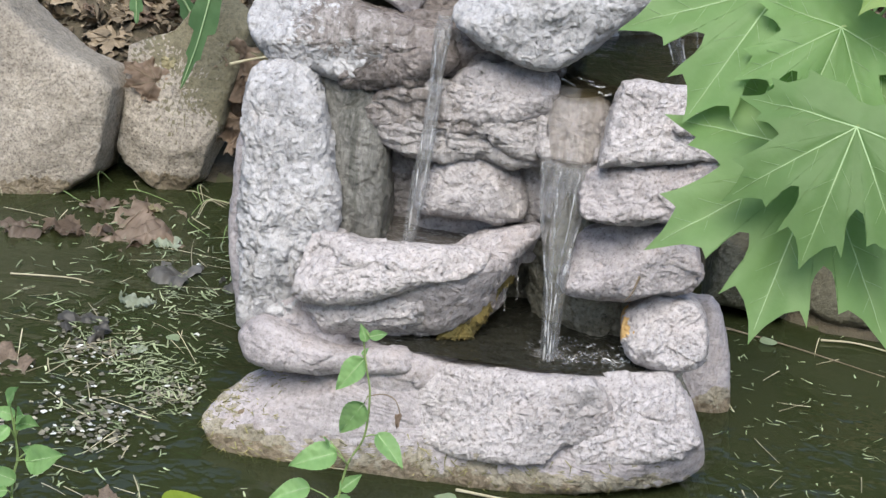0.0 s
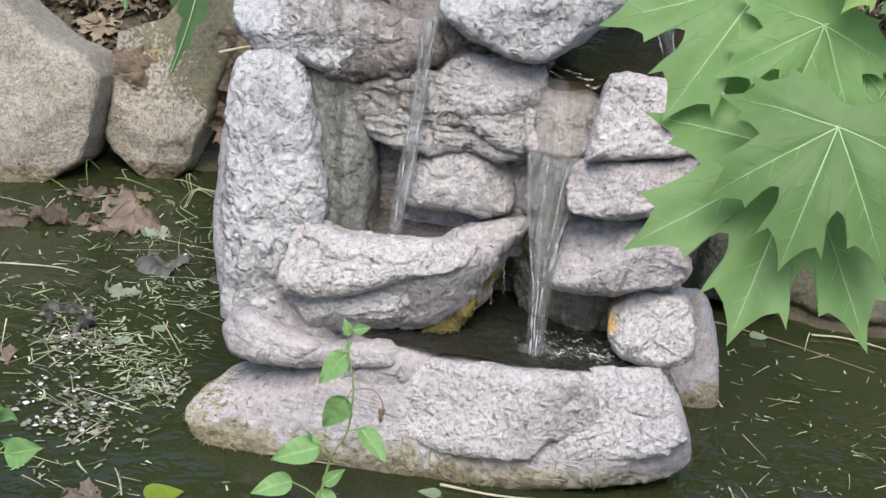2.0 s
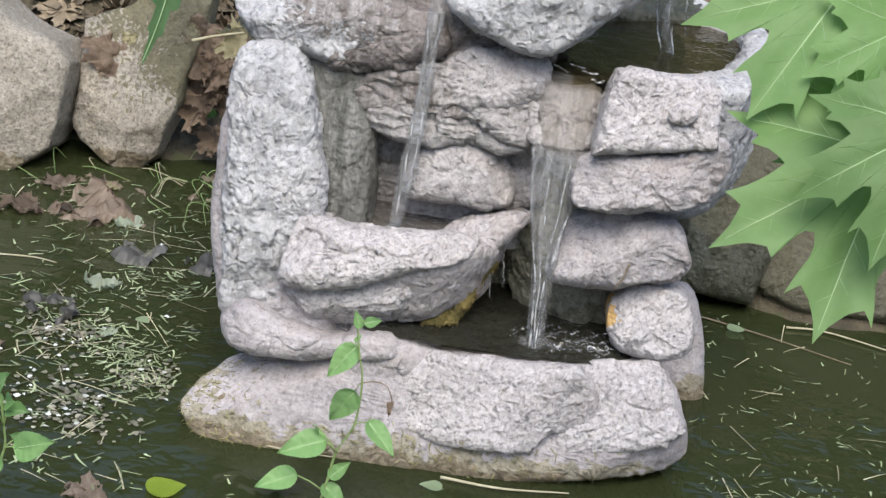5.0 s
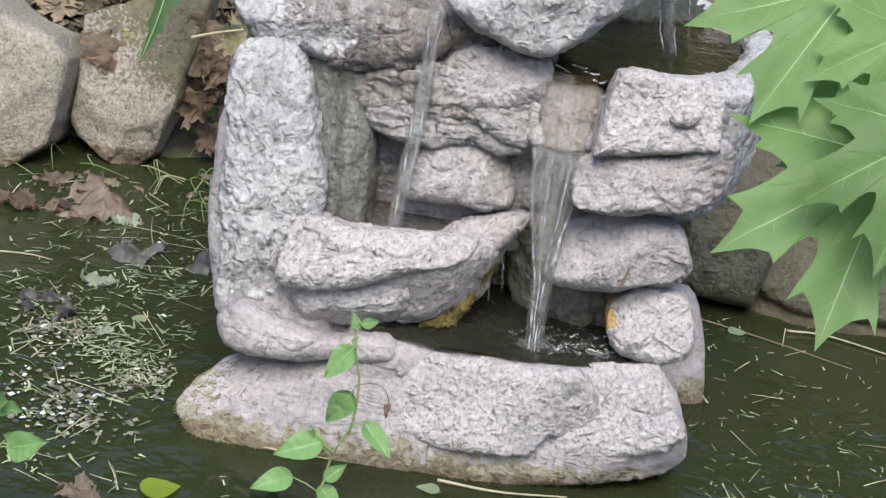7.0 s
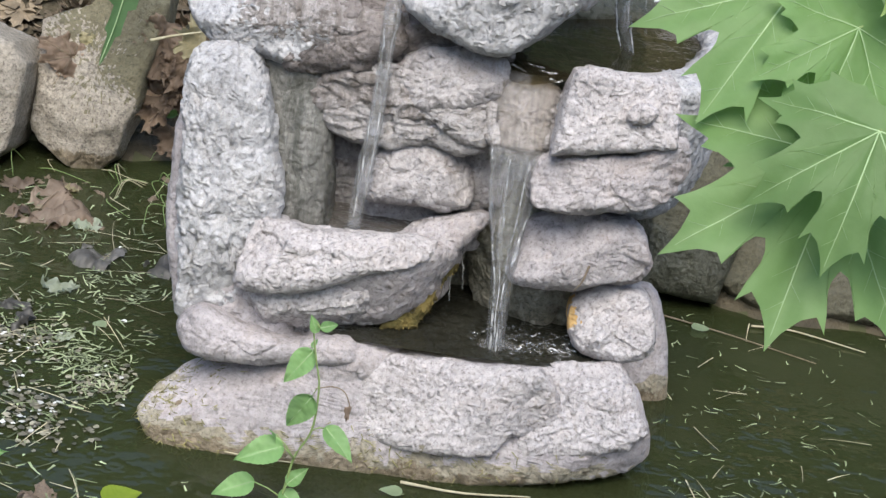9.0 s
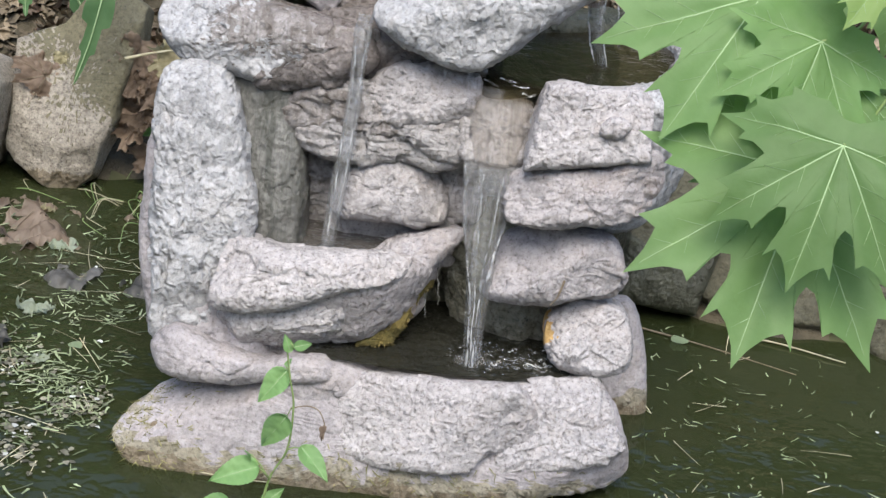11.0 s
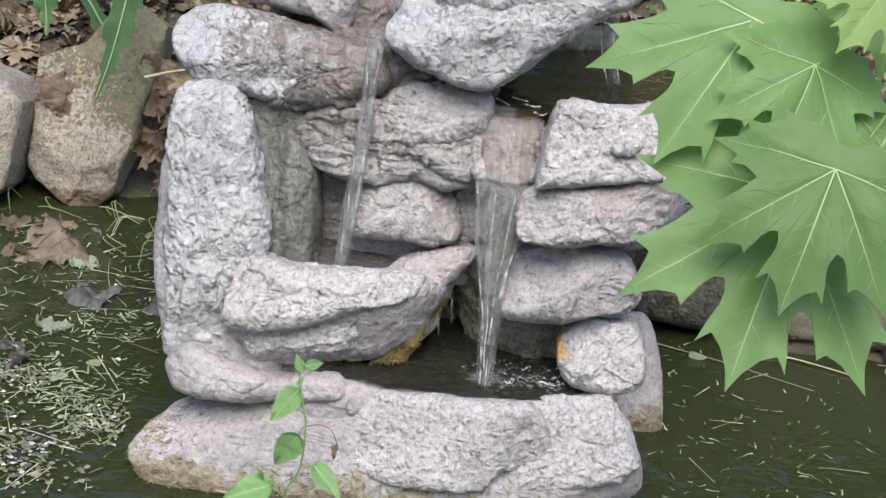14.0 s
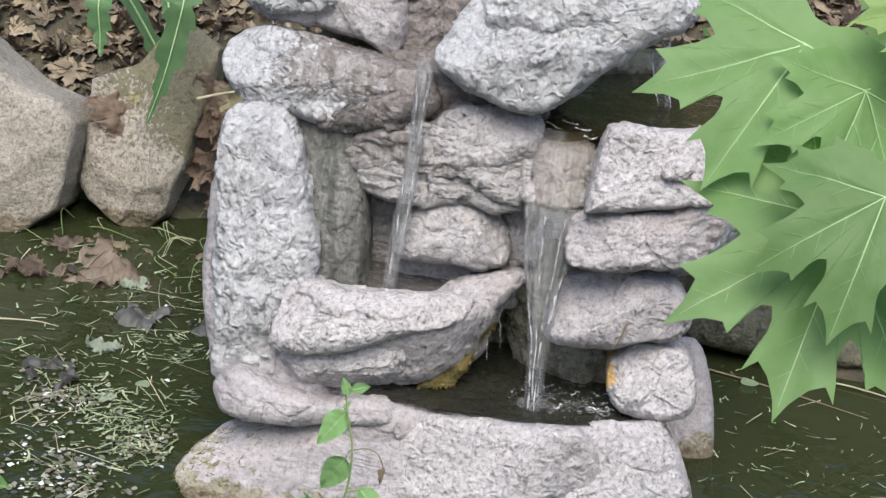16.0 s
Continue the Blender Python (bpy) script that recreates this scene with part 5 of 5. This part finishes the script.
rng = random.Random(21)
for k, (x, y, n) in enumerate([(0.50, 0.90, 9), (0.58, 0.88, 8), (0.42, 1.05, 8), (0.36, 1.12, 6), (0.66, 1.0, 6), (-0.39, 0.9, 4), (0.66, 1.12, 8)]):
    z = ground_z(x, y)
    herb = tagged(empty("ground_ivy", (x, y, z)), "low green herb with small round leaves in the litter", "plant", "herbs in the leaf litter")
    hi = Matrix.Translation((-x, -y, -z))
    for i in range(n):
        bx, by, bz = x + rng.uniform(-0.035, 0.035), y + rng.uniform(-0.04, 0.02), z + rng.uniform(0.015, 0.06)
        st = part("stem", tube(bend([(x, y, z - 0.01), ((x + bx) / 2, (y + by) / 2, bz * 0.6 + z * 0.4 + 0.01), (bx, by, bz)], 8), 0.0008, 5), STEM, herb)
        st.matrix_parent_inverse = hi
        a, ln = rng.uniform(0, 6.28), rng.uniform(0.016, 0.026)
        plant_leaf(herb, hi, (bx, by, bz), (bx + ln * math.cos(a), by + ln * math.sin(a) * 0.6 - 0.005, bz - 0.006), ln * 0.85, HERB, i, (0, -0.5, 0.85))


# ---- fallen leaves, twigs, litter ----
def dry_leaf_bm(size, seed, curl):
    """A curled dead maple leaf."""
    bm = maple_bm(size, seed)
    for v in bm.verts:
        q = v.co / size
        far = max(0.0, math.hypot(q.x, q.y) - 0.35)
        k = 1 - 0.55 * far * (1 + 1.4 * noise.noise(Vector((q.x * 2.5, q.y * 2.5, seed * 5))))
        v.co.x, v.co.y = v.co.x * k, v.co.y * k
        v.co.z += size * (curl * q.x * q.x + 0.22 * noise.noise(Vector((q.x * 3, q.y * 3, seed * 2))) + 0.06 * noise.noise(q * 9) + curl * 0.5 * max(0, q.y) ** 2)
    return bm


DEAD = [dry_leaf_bm(1.0, 11.0 + k, c) for k, c in enumerate((0.25, 0.45, 0.3, 0.7))]
DEAD_ME = []
for bm in DEAD:
    me = bpy.data.meshes.new("dead_leaf")
    bm.to_mesh(me)
    bm.free()
    me.materials.append(DRYLEAF)
    me.polygons.foreach_set("use_smooth", [True] * len(me.polygons))
    DEAD_ME.append(me)


SODDEN_ME = DEAD_ME[0].copy()
SODDEN_ME.materials[0] = WETLEAF


def dead_leaf(x, y, z, size, rx, ry, rz, kind=0, label="curled brown dead leaf on the bank"):
    ob = new("dead_leaf", SODDEN_ME if z < 0.02 else DEAD_ME[kind])
    ob.matrix_basis = pose(x, y, z, rx, ry, rz) @ Matrix.Diagonal((size, size, size, 1))
    return tagged(ob, label, "leaf", "dead leaves")


def torn_leaf(base, tip, facing, material, label, seed, curl=0.2, tear=0.0, vein=None, stalk=True):
    """A single dead maple leaf laid from its stalk end to its tip, with torn edges."""
    size = (Vector(tip) - Vector(base)).length
    bm = dry_leaf_bm(size, seed, curl)
    for v in bm.verts:
        q = v.co / size
        r = math.hypot(q.x, q.y)
        k = 1 - tear * max(0, r - 0.3) * (0.5 + noise.noise(Vector((q.x * 6, q.y * 6, seed)))) + 0.06 * noise.noise(Vector((q.x * 22, q.y * 22, seed)))
        v.co.x, v.co.y = v.co.x * k, v.co.y * k
        v.co.z += size * 0.03 * noise.noise(Vector((q.x * 9, q.y * 9, seed)))
    ob = part("dead_leaf", bm, material)
    x, y, z = frame_of(base, tip, facing)
    m = Matrix((x, y, z)).transposed().to_4x4()
    m.translation = Vector(base)
    ob.matrix_basis = m
    if vein and stalk:
        part("stalk", tube(bend([(0, 0, 0), (0.02 * size, -0.3 * size, 0.02 * size), (0.1 * size, -0.65 * size, 0.0)], 10), 0.0016, 6), vein, ob, "thin brown leaf stalk")
    if vein:
        for a in (-86, -39, 0, 39, 86):
            d = Vector((math.sin(radians(a)), math.cos(radians(a))))
            pts = []
            for s in np.linspace(0.03, 0.75, 9):
                near = min(ob.data.vertices, key=lambda w: (w.co.xy - d * float(s) * size).length)
                pts.append((d.x * s * size, d.y * s * size, near.co.z + 0.0005))
            part("vein", tube(pts, list(np.linspace(0.0011, 0.0004, 9)), 5), vein, ob)
    return tagged(ob, label, "leaf", "dead leaves")


torn_leaf((-0.573, 0.800, 0.173), (-0.641, 0.790, 0.208), (0.15, -0.8, 0.6), DRYLEAF, "crumpled reddish-brown maple leaf between two boulders", 2.5, 0.05, 0.3, BARK)
torn_leaf((-0.365, 0.735, 0.244), (-0.42, 0.72, 0.226), (0.1, -0.85, 0.5), YELLOWLEAF, "curled pale yellow dead leaf beside the fountain", 7.5, 0.5, 0.7)
torn_leaf((-0.532, 0.715, 0.236), (-0.532, 0.705, 0.212), (0.3, -1, 0.4), YELLOWLEAF, "small pale green-yellow leaf leaning on the boulder", 8.5, 0.4, 0.7)
torn_leaf((-0.505, 0.615, 0.006), (-0.665, 0.525, 0.008), (0, 0, 1), WETLEAF, "large sodden brown maple leaf floating on the pond", 5.5, 0.02, 0.45, BARK, False)
torn_leaf((-0.535, 0.575, 0.003), (-0.592, 0.478, 0.006), (0, 0, 1), WETLEAF, "torn sodden brown leaf floating beside a larger one", 15.5, 0.03, 0.6)
torn_leaf((-0.435, 0.43, 0.001), (-0.54, 0.458, 0.001), (0, 0, 1), GREYLEAF, "dark grey soaked leaf lying in the pond surface", 31.5, 0.0, 1.1)
torn_leaf((-0.335, 0.42, 0.001), (-0.40, 0.48, 0.001), (0, 0, 1), GREYLEAF, "dark grey soaked leaf lying beside the tall stone", 33.5, 0.0, 1.0)
torn_leaf((-0.495, 0.225, 0.003), (-0.575, 0.192, 0.002), (0, 0, 1), GREYLEAF, "dark grey soaked leaf lying in the pond surface", 35.5, 0.0, 1.0)
torn_leaf((-0.48, 0.545, 0.007), (-0.478, 0.502, 0.006), (0, 0, 1), PALELEAF, "pale torn green leaf floating on the pond", 36.5, 0.1, 0.7)
torn_leaf((-0.465, 0.325, 0.006), (-0.472, 0.272, 0.006), (0, 0, 1), PALELEAF, "pale torn grey-green leaf floating on the pond", 38.5, 0.25, 0.9)
torn_leaf((-0.415, 0.17, 0.005), (-0.44, 0.178, 0.006), (0, 0, 1), PALELEAF, "small pale torn leaf floating on the pond", 39.5, 0.25, 0.9)
torn_leaf((-0.53, 0.675, 0.005), (-0.556, 0.668, 0.006), (0, 0, 1), YELLOWLEAF, "small yellow-green leaf floating by the boulder", 40.5, 0.2, 0.6)
torn_leaf((-0.63, 0.55, 0.006), (-0.69, 0.52, 0.014), (0, 0, 1), DRYLEAF, "curled reddish leaf floating on the pond", 9.5, 0.3, 0.6)
torn_leaf((-0.69, 0.53, 0.004), (-0.76, 0.49, 0.005), (0, 0, 1), WETLEAF, "dark sodden leaf floating by the boulder", 10.5, 0.05, 0.7)
torn_leaf((-0.61, 0.66, 0.004), (-0.66, 0.68, 0.006), (0, 0, 1), WETLEAF, "dark sodden leaf floating by the boulder", 12.5, 0.1, 0.8)
for k in range(11):
    x, z = -0.415 + rng.uniform(-0.035, 0.045), rng.uniform(0.05, 0.235)
    torn_leaf((x, 0.83, z), (x + rng.uniform(-0.03, 0.03), 0.81, z - rng.uniform(0.035, 0.07)), (rng.uniform(-0.6, 0.6), -1, rng.uniform(-0.2, 0.6)), DRYLEAF, "dry brown leaf caught between boulder and fountain", 20 + k, rng.uniform(0.3, 0.8), 0.4)
dead_leaf(-0.58, 0.07, 0.003, 0.09, 2, 3, 30, 0, "sodden brown leaf floating on the pond")
dead_leaf(-0.34, -0.21, 0.003, 0.05, 3, 1, 130, 2, "sodden brown leaf floating on the pond")
dead_leaf(0.654, 0.60, 0.085, 0.06, 38, 0, 160, 0, "dark wet leaf lying on the sloping slab")
for k in range(300):
    x = rng.uniform(-1.0, 1.0)
    y = shore(x) + 0.05 + rng.random() ** 1.2 * 0.6
    if -0.95 < x < -0.4 and y < 1.0:
        continue
    z = ground_z(x, y) + 0.008
    dead_leaf(x, y, z, rng.uniform(0.03, 0.075), rng.uniform(0, 60), rng.uniform(-30, 30), rng.uniform(0, 360), rng.randrange(4))
for k in range(9):
    x, y = rng.uniform(-0.85, -0.3), rng.uniform(0.6, 0.88)
    dead_leaf(x, y, rng.uniform(-0.008, -0.001), rng.uniform(0.03, 0.06), rng.uniform(0, 8), rng.uniform(-6, 6), rng.uniform(0, 360), 0, "dark sodden leaf at the pond edge")


def litter_leaves(count, seed):
    """Many small curled dead leaves as plain fans, for the litter past the nearest ones."""
    rng = random.Random(seed)
    ring = [(r * math.sin(radians(a)), r * math.cos(radians(a))) for a, r in MAPLE_HALF + [(-a, r) for a, r in MAPLE_HALF[:0:-1]]]
    vs, fs = [], []
    for _ in range(count):
        x = rng.uniform(-1.4, 1.4)
        y = shore(x) + 0.05 + rng.random() * 1.1
        s, c = rng.uniform(0.025, 0.06), rng.uniform(0.1, 0.8)
        m = Euler((rng.uniform(-0.6, 0.9), rng.uniform(-0.6, 0.6), rng.uniform(0, 6.28))).to_matrix()
        o, n = Vector((x, y, ground_z(x, y) + rng.uniform(0.004, 0.02))), len(vs)
        vs.append(o)
        vs += [o + m @ Vector((px * s, py * s, s * c * (px * px + 0.5 * py * py) + s * 0.08 * math.sin(9 * px + c * 20))) for px, py in ring]
        fs += [(n, n + 1 + i, n + 1 + (i + 1) % len(ring)) for i in range(len(ring))]
    return vs, fs


def scraps_bm(count, seed, where, size, lift=(0.002, 0.02), steep=0.9):
    """Small torn leaf scraps lying loosely."""
    rng = random.Random(seed)
    vs, fs = [], []
    for _ in range(count):
        x, y = where(rng)
        z = max(ground_z(x, y), 0.0) + rng.uniform(*lift)
        s = rng.uniform(*size)
        m = Euler((rng.uniform(-steep, steep), rng.uniform(-steep, steep), rng.uniform(0, 6.28))).to_matrix()
        n = len(vs)
        k = rng.choice((5, 6, 7))
        vs.append(Vector((x, y, z + s * 0.15)))
        for i in range(k):
            a = 6.283 * i / k
            vs.append(Vector((x, y, z)) + m @ Vector((s * math.cos(a) * rng.uniform(0.6, 1.2), s * 0.6 * math.sin(a) * rng.uniform(0.6, 1.2), s * rng.uniform(-0.15, 0.15))))
        fs += [(n, n + 1 + i, n + 1 + (i + 1) % k) for i in range(k)]
    return vs, fs


def stuff(name, vs, fs, mat, label, category):
    me = bpy.data.meshes.new(name)
    me.from_pydata([tuple(v) for v in vs], [], fs)
    me.materials.append(mat)
    return tagged(new(name, me), label, category, kind="stuff")


def bank_spot(rng):
    x = rng.uniform(-1.3, 1.3)
    return x, shore(x) + 0.03 + rng.random() * 1.0


stuff("leaf_litter", *scraps_bm(13000, 31, bank_spot, (0.006, 0.02)), DRY, "thick brown leaf litter covering the bank", "litter")


stuff("fallen_leaves", *litter_leaves(1500, 37), DRY, "many dry brown maple leaves over the bank", "leaf")


def blade_pts(rng, x, y, z, length, width, bendy, tilt=0.0):
    a = rng.uniform(0, 6.283)
    d, k = Vector((math.cos(a), math.sin(a), tilt)), rng.uniform(-bendy, bendy)
    side = Vector((-d.y, d.x, 0))
    out = []
    for s in (0, 0.35, 0.7, 1.0):
        c = Vector((x, y, z)) + d * length * (s - 0.5) + side * k * length * s * s
        w = width * (1 - 0.6 * s)
        out += [c - side * w, c + side * w]
    return out


def blades(spots, seed, length, width, bendy=0.3, tilt=0.0):
    rng = random.Random(seed)
    vs, fs = [], []
    for x, y, z in spots:
        n = len(vs)
        vs += blade_pts(rng, x, y, z, rng.uniform(*length) * rng.choice((0.6, 1, 1, 1.5)), rng.uniform(*width), bendy, rng.uniform(-tilt, tilt))
        fs += [(n + 2 * i, n + 2 * i + 1, n + 2 * i + 3, n + 2 * i + 2) for i in range(3)]
    return vs, fs


def in_fountain(x, y):
    return -0.31 < x < 0.34 and -0.1 < y < 0.36


def spots(count, seed, centres, z=0.0025):
    """Scattered places on the pond, thicker round some centres (x, y, spread x, spread y, weight)."""
    rng = random.Random(seed)
    w = [c[4] for c in centres]
    out = []
    while len(out) < count:
        cx, cy, sx, sy, _ = rng.choices(centres, w)[0]
        x, y = rng.gauss(cx, sx), rng.gauss(cy, sy)
        if not in_fountain(x, y) and y < shore(x) - 0.02:
            out.append((x, y, z + rng.uniform(-0.001, 0.002)))
    return out


LEFT = [(-0.45, 0.5, 0.09, 0.1, 2.2), (-0.38, 0.36, 0.04, 0.1, 1.6), (-0.47, 0.15, 0.05, 0.04, 1.5), (-0.43, 0.0, 0.08, 0.07, 1.8), (-0.35, 0.07, 0.035, 0.035, 1.4), (-0.4, -0.06, 0.08, 0.04, 1.0), (-0.52, 0.28, 0.1, 0.09, 1.8), (-0.45, 0.22, 0.1, 0.07, 1.4), (-0.55, 0.6, 0.14, 0.06, 1.4), (-0.7, 0.1, 0.15, 0.25, 1), (-0.38, -0.17, 0.08, 0.03, 0.6)]
RIGHT = [(0.5, 0.1, 0.14, 0.18, 2), (0.42, -0.1, 0.12, 0.08, 2), (0.65, 0.2, 0.2, 0.2, 1), (0.2, -0.16, 0.2, 0.04, 0.7), (0.4, 0.35, 0.1, 0.12, 0.6)]
TANGLES = [(-0.381, 0.113, 0.018, 0.02, 2.0), (-0.338, 0.063, 0.022, 0.018, 2.0), (-0.403, 0.144, 0.02, 0.02, 1.2), (-0.339, 0.131, 0.015, 0.015, 0.8), (-0.368, 0.329, 0.02, 0.02, 0.8), (-0.433, 0.358, 0.02, 0.015, 0.8), (-0.312, 0.187, 0.012, 0.02, 0.7), (-0.442, 0.186, 0.03, 0.015, 1.2), (-0.389, -0.029, 0.012, 0.01, 0.4)]
stuff("grass_clippings", *blades(spots(650, 41, LEFT), 42, (0.006, 0.026), (0.0006, 0.002), 0.4), CLIP, "cut grass blades floating on the pond", "grass")
stuff("tangled_grass", *blades(spots(240, 63, TANGLES), 64, (0.005, 0.022), (0.0005, 0.002), 0.5, 0.15), CLIP, "matted tufts of cut grass drifting on the pond", "grass")
stuff("grass_clippings", *blades(spots(420, 43, RIGHT), 44, (0.006, 0.018), (0.0005, 0.0015), 0.5), CLIP, "scattered cut grass floating on the pond", "grass")
stuff("straw_bits", *blades(spots(130, 45, LEFT + RIGHT), 46, (0.02, 0.07), (0.0005, 0.001), 0.15), STRAW, "pale straw floating on the pond", "grass")


def flakes(places, seed, size):
    rng = random.Random(seed)
    vs, fs = [], []
    for x, y, z in places:
        s, n, k = rng.uniform(*size), len(vs), rng.choice((4, 5, 6))
        a0 = rng.uniform(0, 6)
        for i in range(k):
            a = a0 + 6.283 * i / k
            vs.append((x + s * math.cos(a) * rng.uniform(0.5, 1.2), y + s * math.sin(a) * rng.uniform(0.5, 1.2), z + rng.uniform(0, 0.002)))
        fs.append(tuple(range(n, n + k)))
    return vs, fs


# Pale floating matter, and sky sparkle on the water painted as white flakes.
stuff("pale_flakes", *flakes(spots(70, 47, [(-0.405, -0.03, 0.018, 0.025, 2), (-0.472, 0.15, 0.025, 0.02, 3), (-0.445, 0.02, 0.02, 0.03, 2), (-0.345, 0.06, 0.02, 0.03, 1.5), (-0.42, -0.05, 0.03, 0.03, 1.5), (-0.5, 0.2, 0.15, 0.2, 0.5), (0.5, 0.1, 0.2, 0.2, 0.4)]), 48, (0.0012, 0.0052)), PALE, "whitish petals and flecks floating on the pond", "debris")
SOAKED = [(-0.475, 0.155, 0.028, 0.022, 2), (-0.335, 0.065, 0.028, 0.022, 2), (-0.405, -0.03, 0.025, 0.03, 1.6), (-0.445, 0.02, 0.035, 0.05, 1.6), (-0.5, 0.2, 0.05, 0.04, 1), (-0.38, -0.07, 0.05, 0.02, 1)]
stuff("soaked_scraps", *flakes(spots(430, 61, SOAKED, 0.0015), 62, (0.0015, 0.006)), WETSCRAP, "grey-olive soaked plant scraps drifting in clumps", "debris")
stuff("duckweed", *flakes(spots(260, 49, LEFT + RIGHT[:3]), 50, (0.001, 0.003)), CLIP, "tiny green duckweed specks on the pond", "plant")

for k, (x, y, s, lab) in enumerate([(0.425, 0.455, 0.014, "small pale leaf floating on the pond"),
                                    (0.033, -0.10, 0.013, "small green leaf floating before the fountain"), (0.215, -0.11, 0.018, "yellow-green leaf floating before the fountain"), (-0.392, 0.227, 0.01, "small green leaf floating on the pond"), (-0.286, -0.197, 0.022, "bright yellow-green leaf floating on the pond")]):
    ob = part("floating_leaf", ovate_bm(s * 2, s * 1.5, k), LIMELEAF if s > 0.02 else PALEGREEN)
    ob.matrix_basis = pose(x, y, 0.004, 3, 2, 70 * k + 20) @ Matrix.Diagonal((1.25, 1.0, 0.35, 1))
    tagged(ob, lab, "leaf", "leaves floating on the pond")


def twig(points, r, label, mat=BARK):
    return tagged(part("twig", tube(bend(points, 24), list(np.linspace(r, r * 0.45, 24)), 7), mat), label, "twig", "fallen twigs")


rng2 = random.Random(55)
for k in range(44):
    x, y = rng2.choice((rng2.uniform(-0.43, -0.27), rng2.uniform(-0.8, -0.35))), rng2.uniform(0.66, 0.9)
    ln = rng2.uniform(0.05, 0.12)
    a = rng2.uniform(-0.9, 0.9)
    p = [(x, y, -0.004), (x + ln * 0.5 * math.sin(a), y - ln * 0.5 * math.cos(a), rng2.uniform(0.006, 0.03)), (x + ln * math.sin(a + 0.3), y - ln * math.cos(a + 0.3), 0.004)]
    tagged(part("grass_blade", tube(bend(p, 12), list(np.linspace(0.0011, 0.0004, 12)), 5), rng2.choice((STEM, STRAW, STEM))), "thin grass stalk at the water's edge", "grass", "grass stalks behind the fountain")
twig([(0.03, -0.075, 0.003), (0.1, -0.083, 0.004), (0.18, -0.07, 0.003)], 0.002, "pale twig floating before the base stone", STRAW)
twig([(-0.176, -0.06, 0.003), (-0.139, -0.066, 0.004), (-0.096, -0.064, 0.003)], 0.0011, "pale twig floating before the base stone", STRAW)
twig([(0.209, 0.002, 0.268), (0.203, -0.004, 0.249), (0.196, -0.002, 0.237)], 0.0014, "short dark stick wedged between two fountain stones")
twig([(0.50, 0.50, 0.003), (0.56, 0.50, 0.004), (0.66, 0.46, 0.003)], 0.0018, "pale bent twig floating on the pond", STRAW)
twig([(0.36, 0.50, 0.003), (0.46, 0.46, 0.003), (0.58, 0.40, 0.003)], 0.0014, "dark twig lying in the water")
twig([(-0.66, 0.36, 0.003), (-0.58, 0.37, 0.004), (-0.54, 0.365, 0.003)], 0.0014, "straw stalk floating on the pond", STRAW)
twig([(-0.44, 0.74, 0.235), (-0.40, 0.735, 0.25), (-0.36, 0.73, 0.262)], 0.0028, "short pale stick resting beside the fountain", STRAW)
for k in range(26):
    x = rng.uniform(-0.95, 1.0)
    y = shore(x) + rng.uniform(0.06, 0.5)
    if -0.95 < x < -0.4 and y < 0.98:
        continue
    a, ln = rng.uniform(0, 3.14), rng.uniform(0.05, 0.16)
    q = [(x + ln * s * math.cos(a), y + ln * s * math.sin(a) * 0.6, ground_z(x + ln * s * math.cos(a), y + ln * s * math.sin(a) * 0.6) + 0.015 + 0.01 * math.sin(9 * s + k)) for s in (-0.5, 0, 0.5)]
    twig(q, rng.uniform(0.0012, 0.003), "thin brown twig lying in the litter")
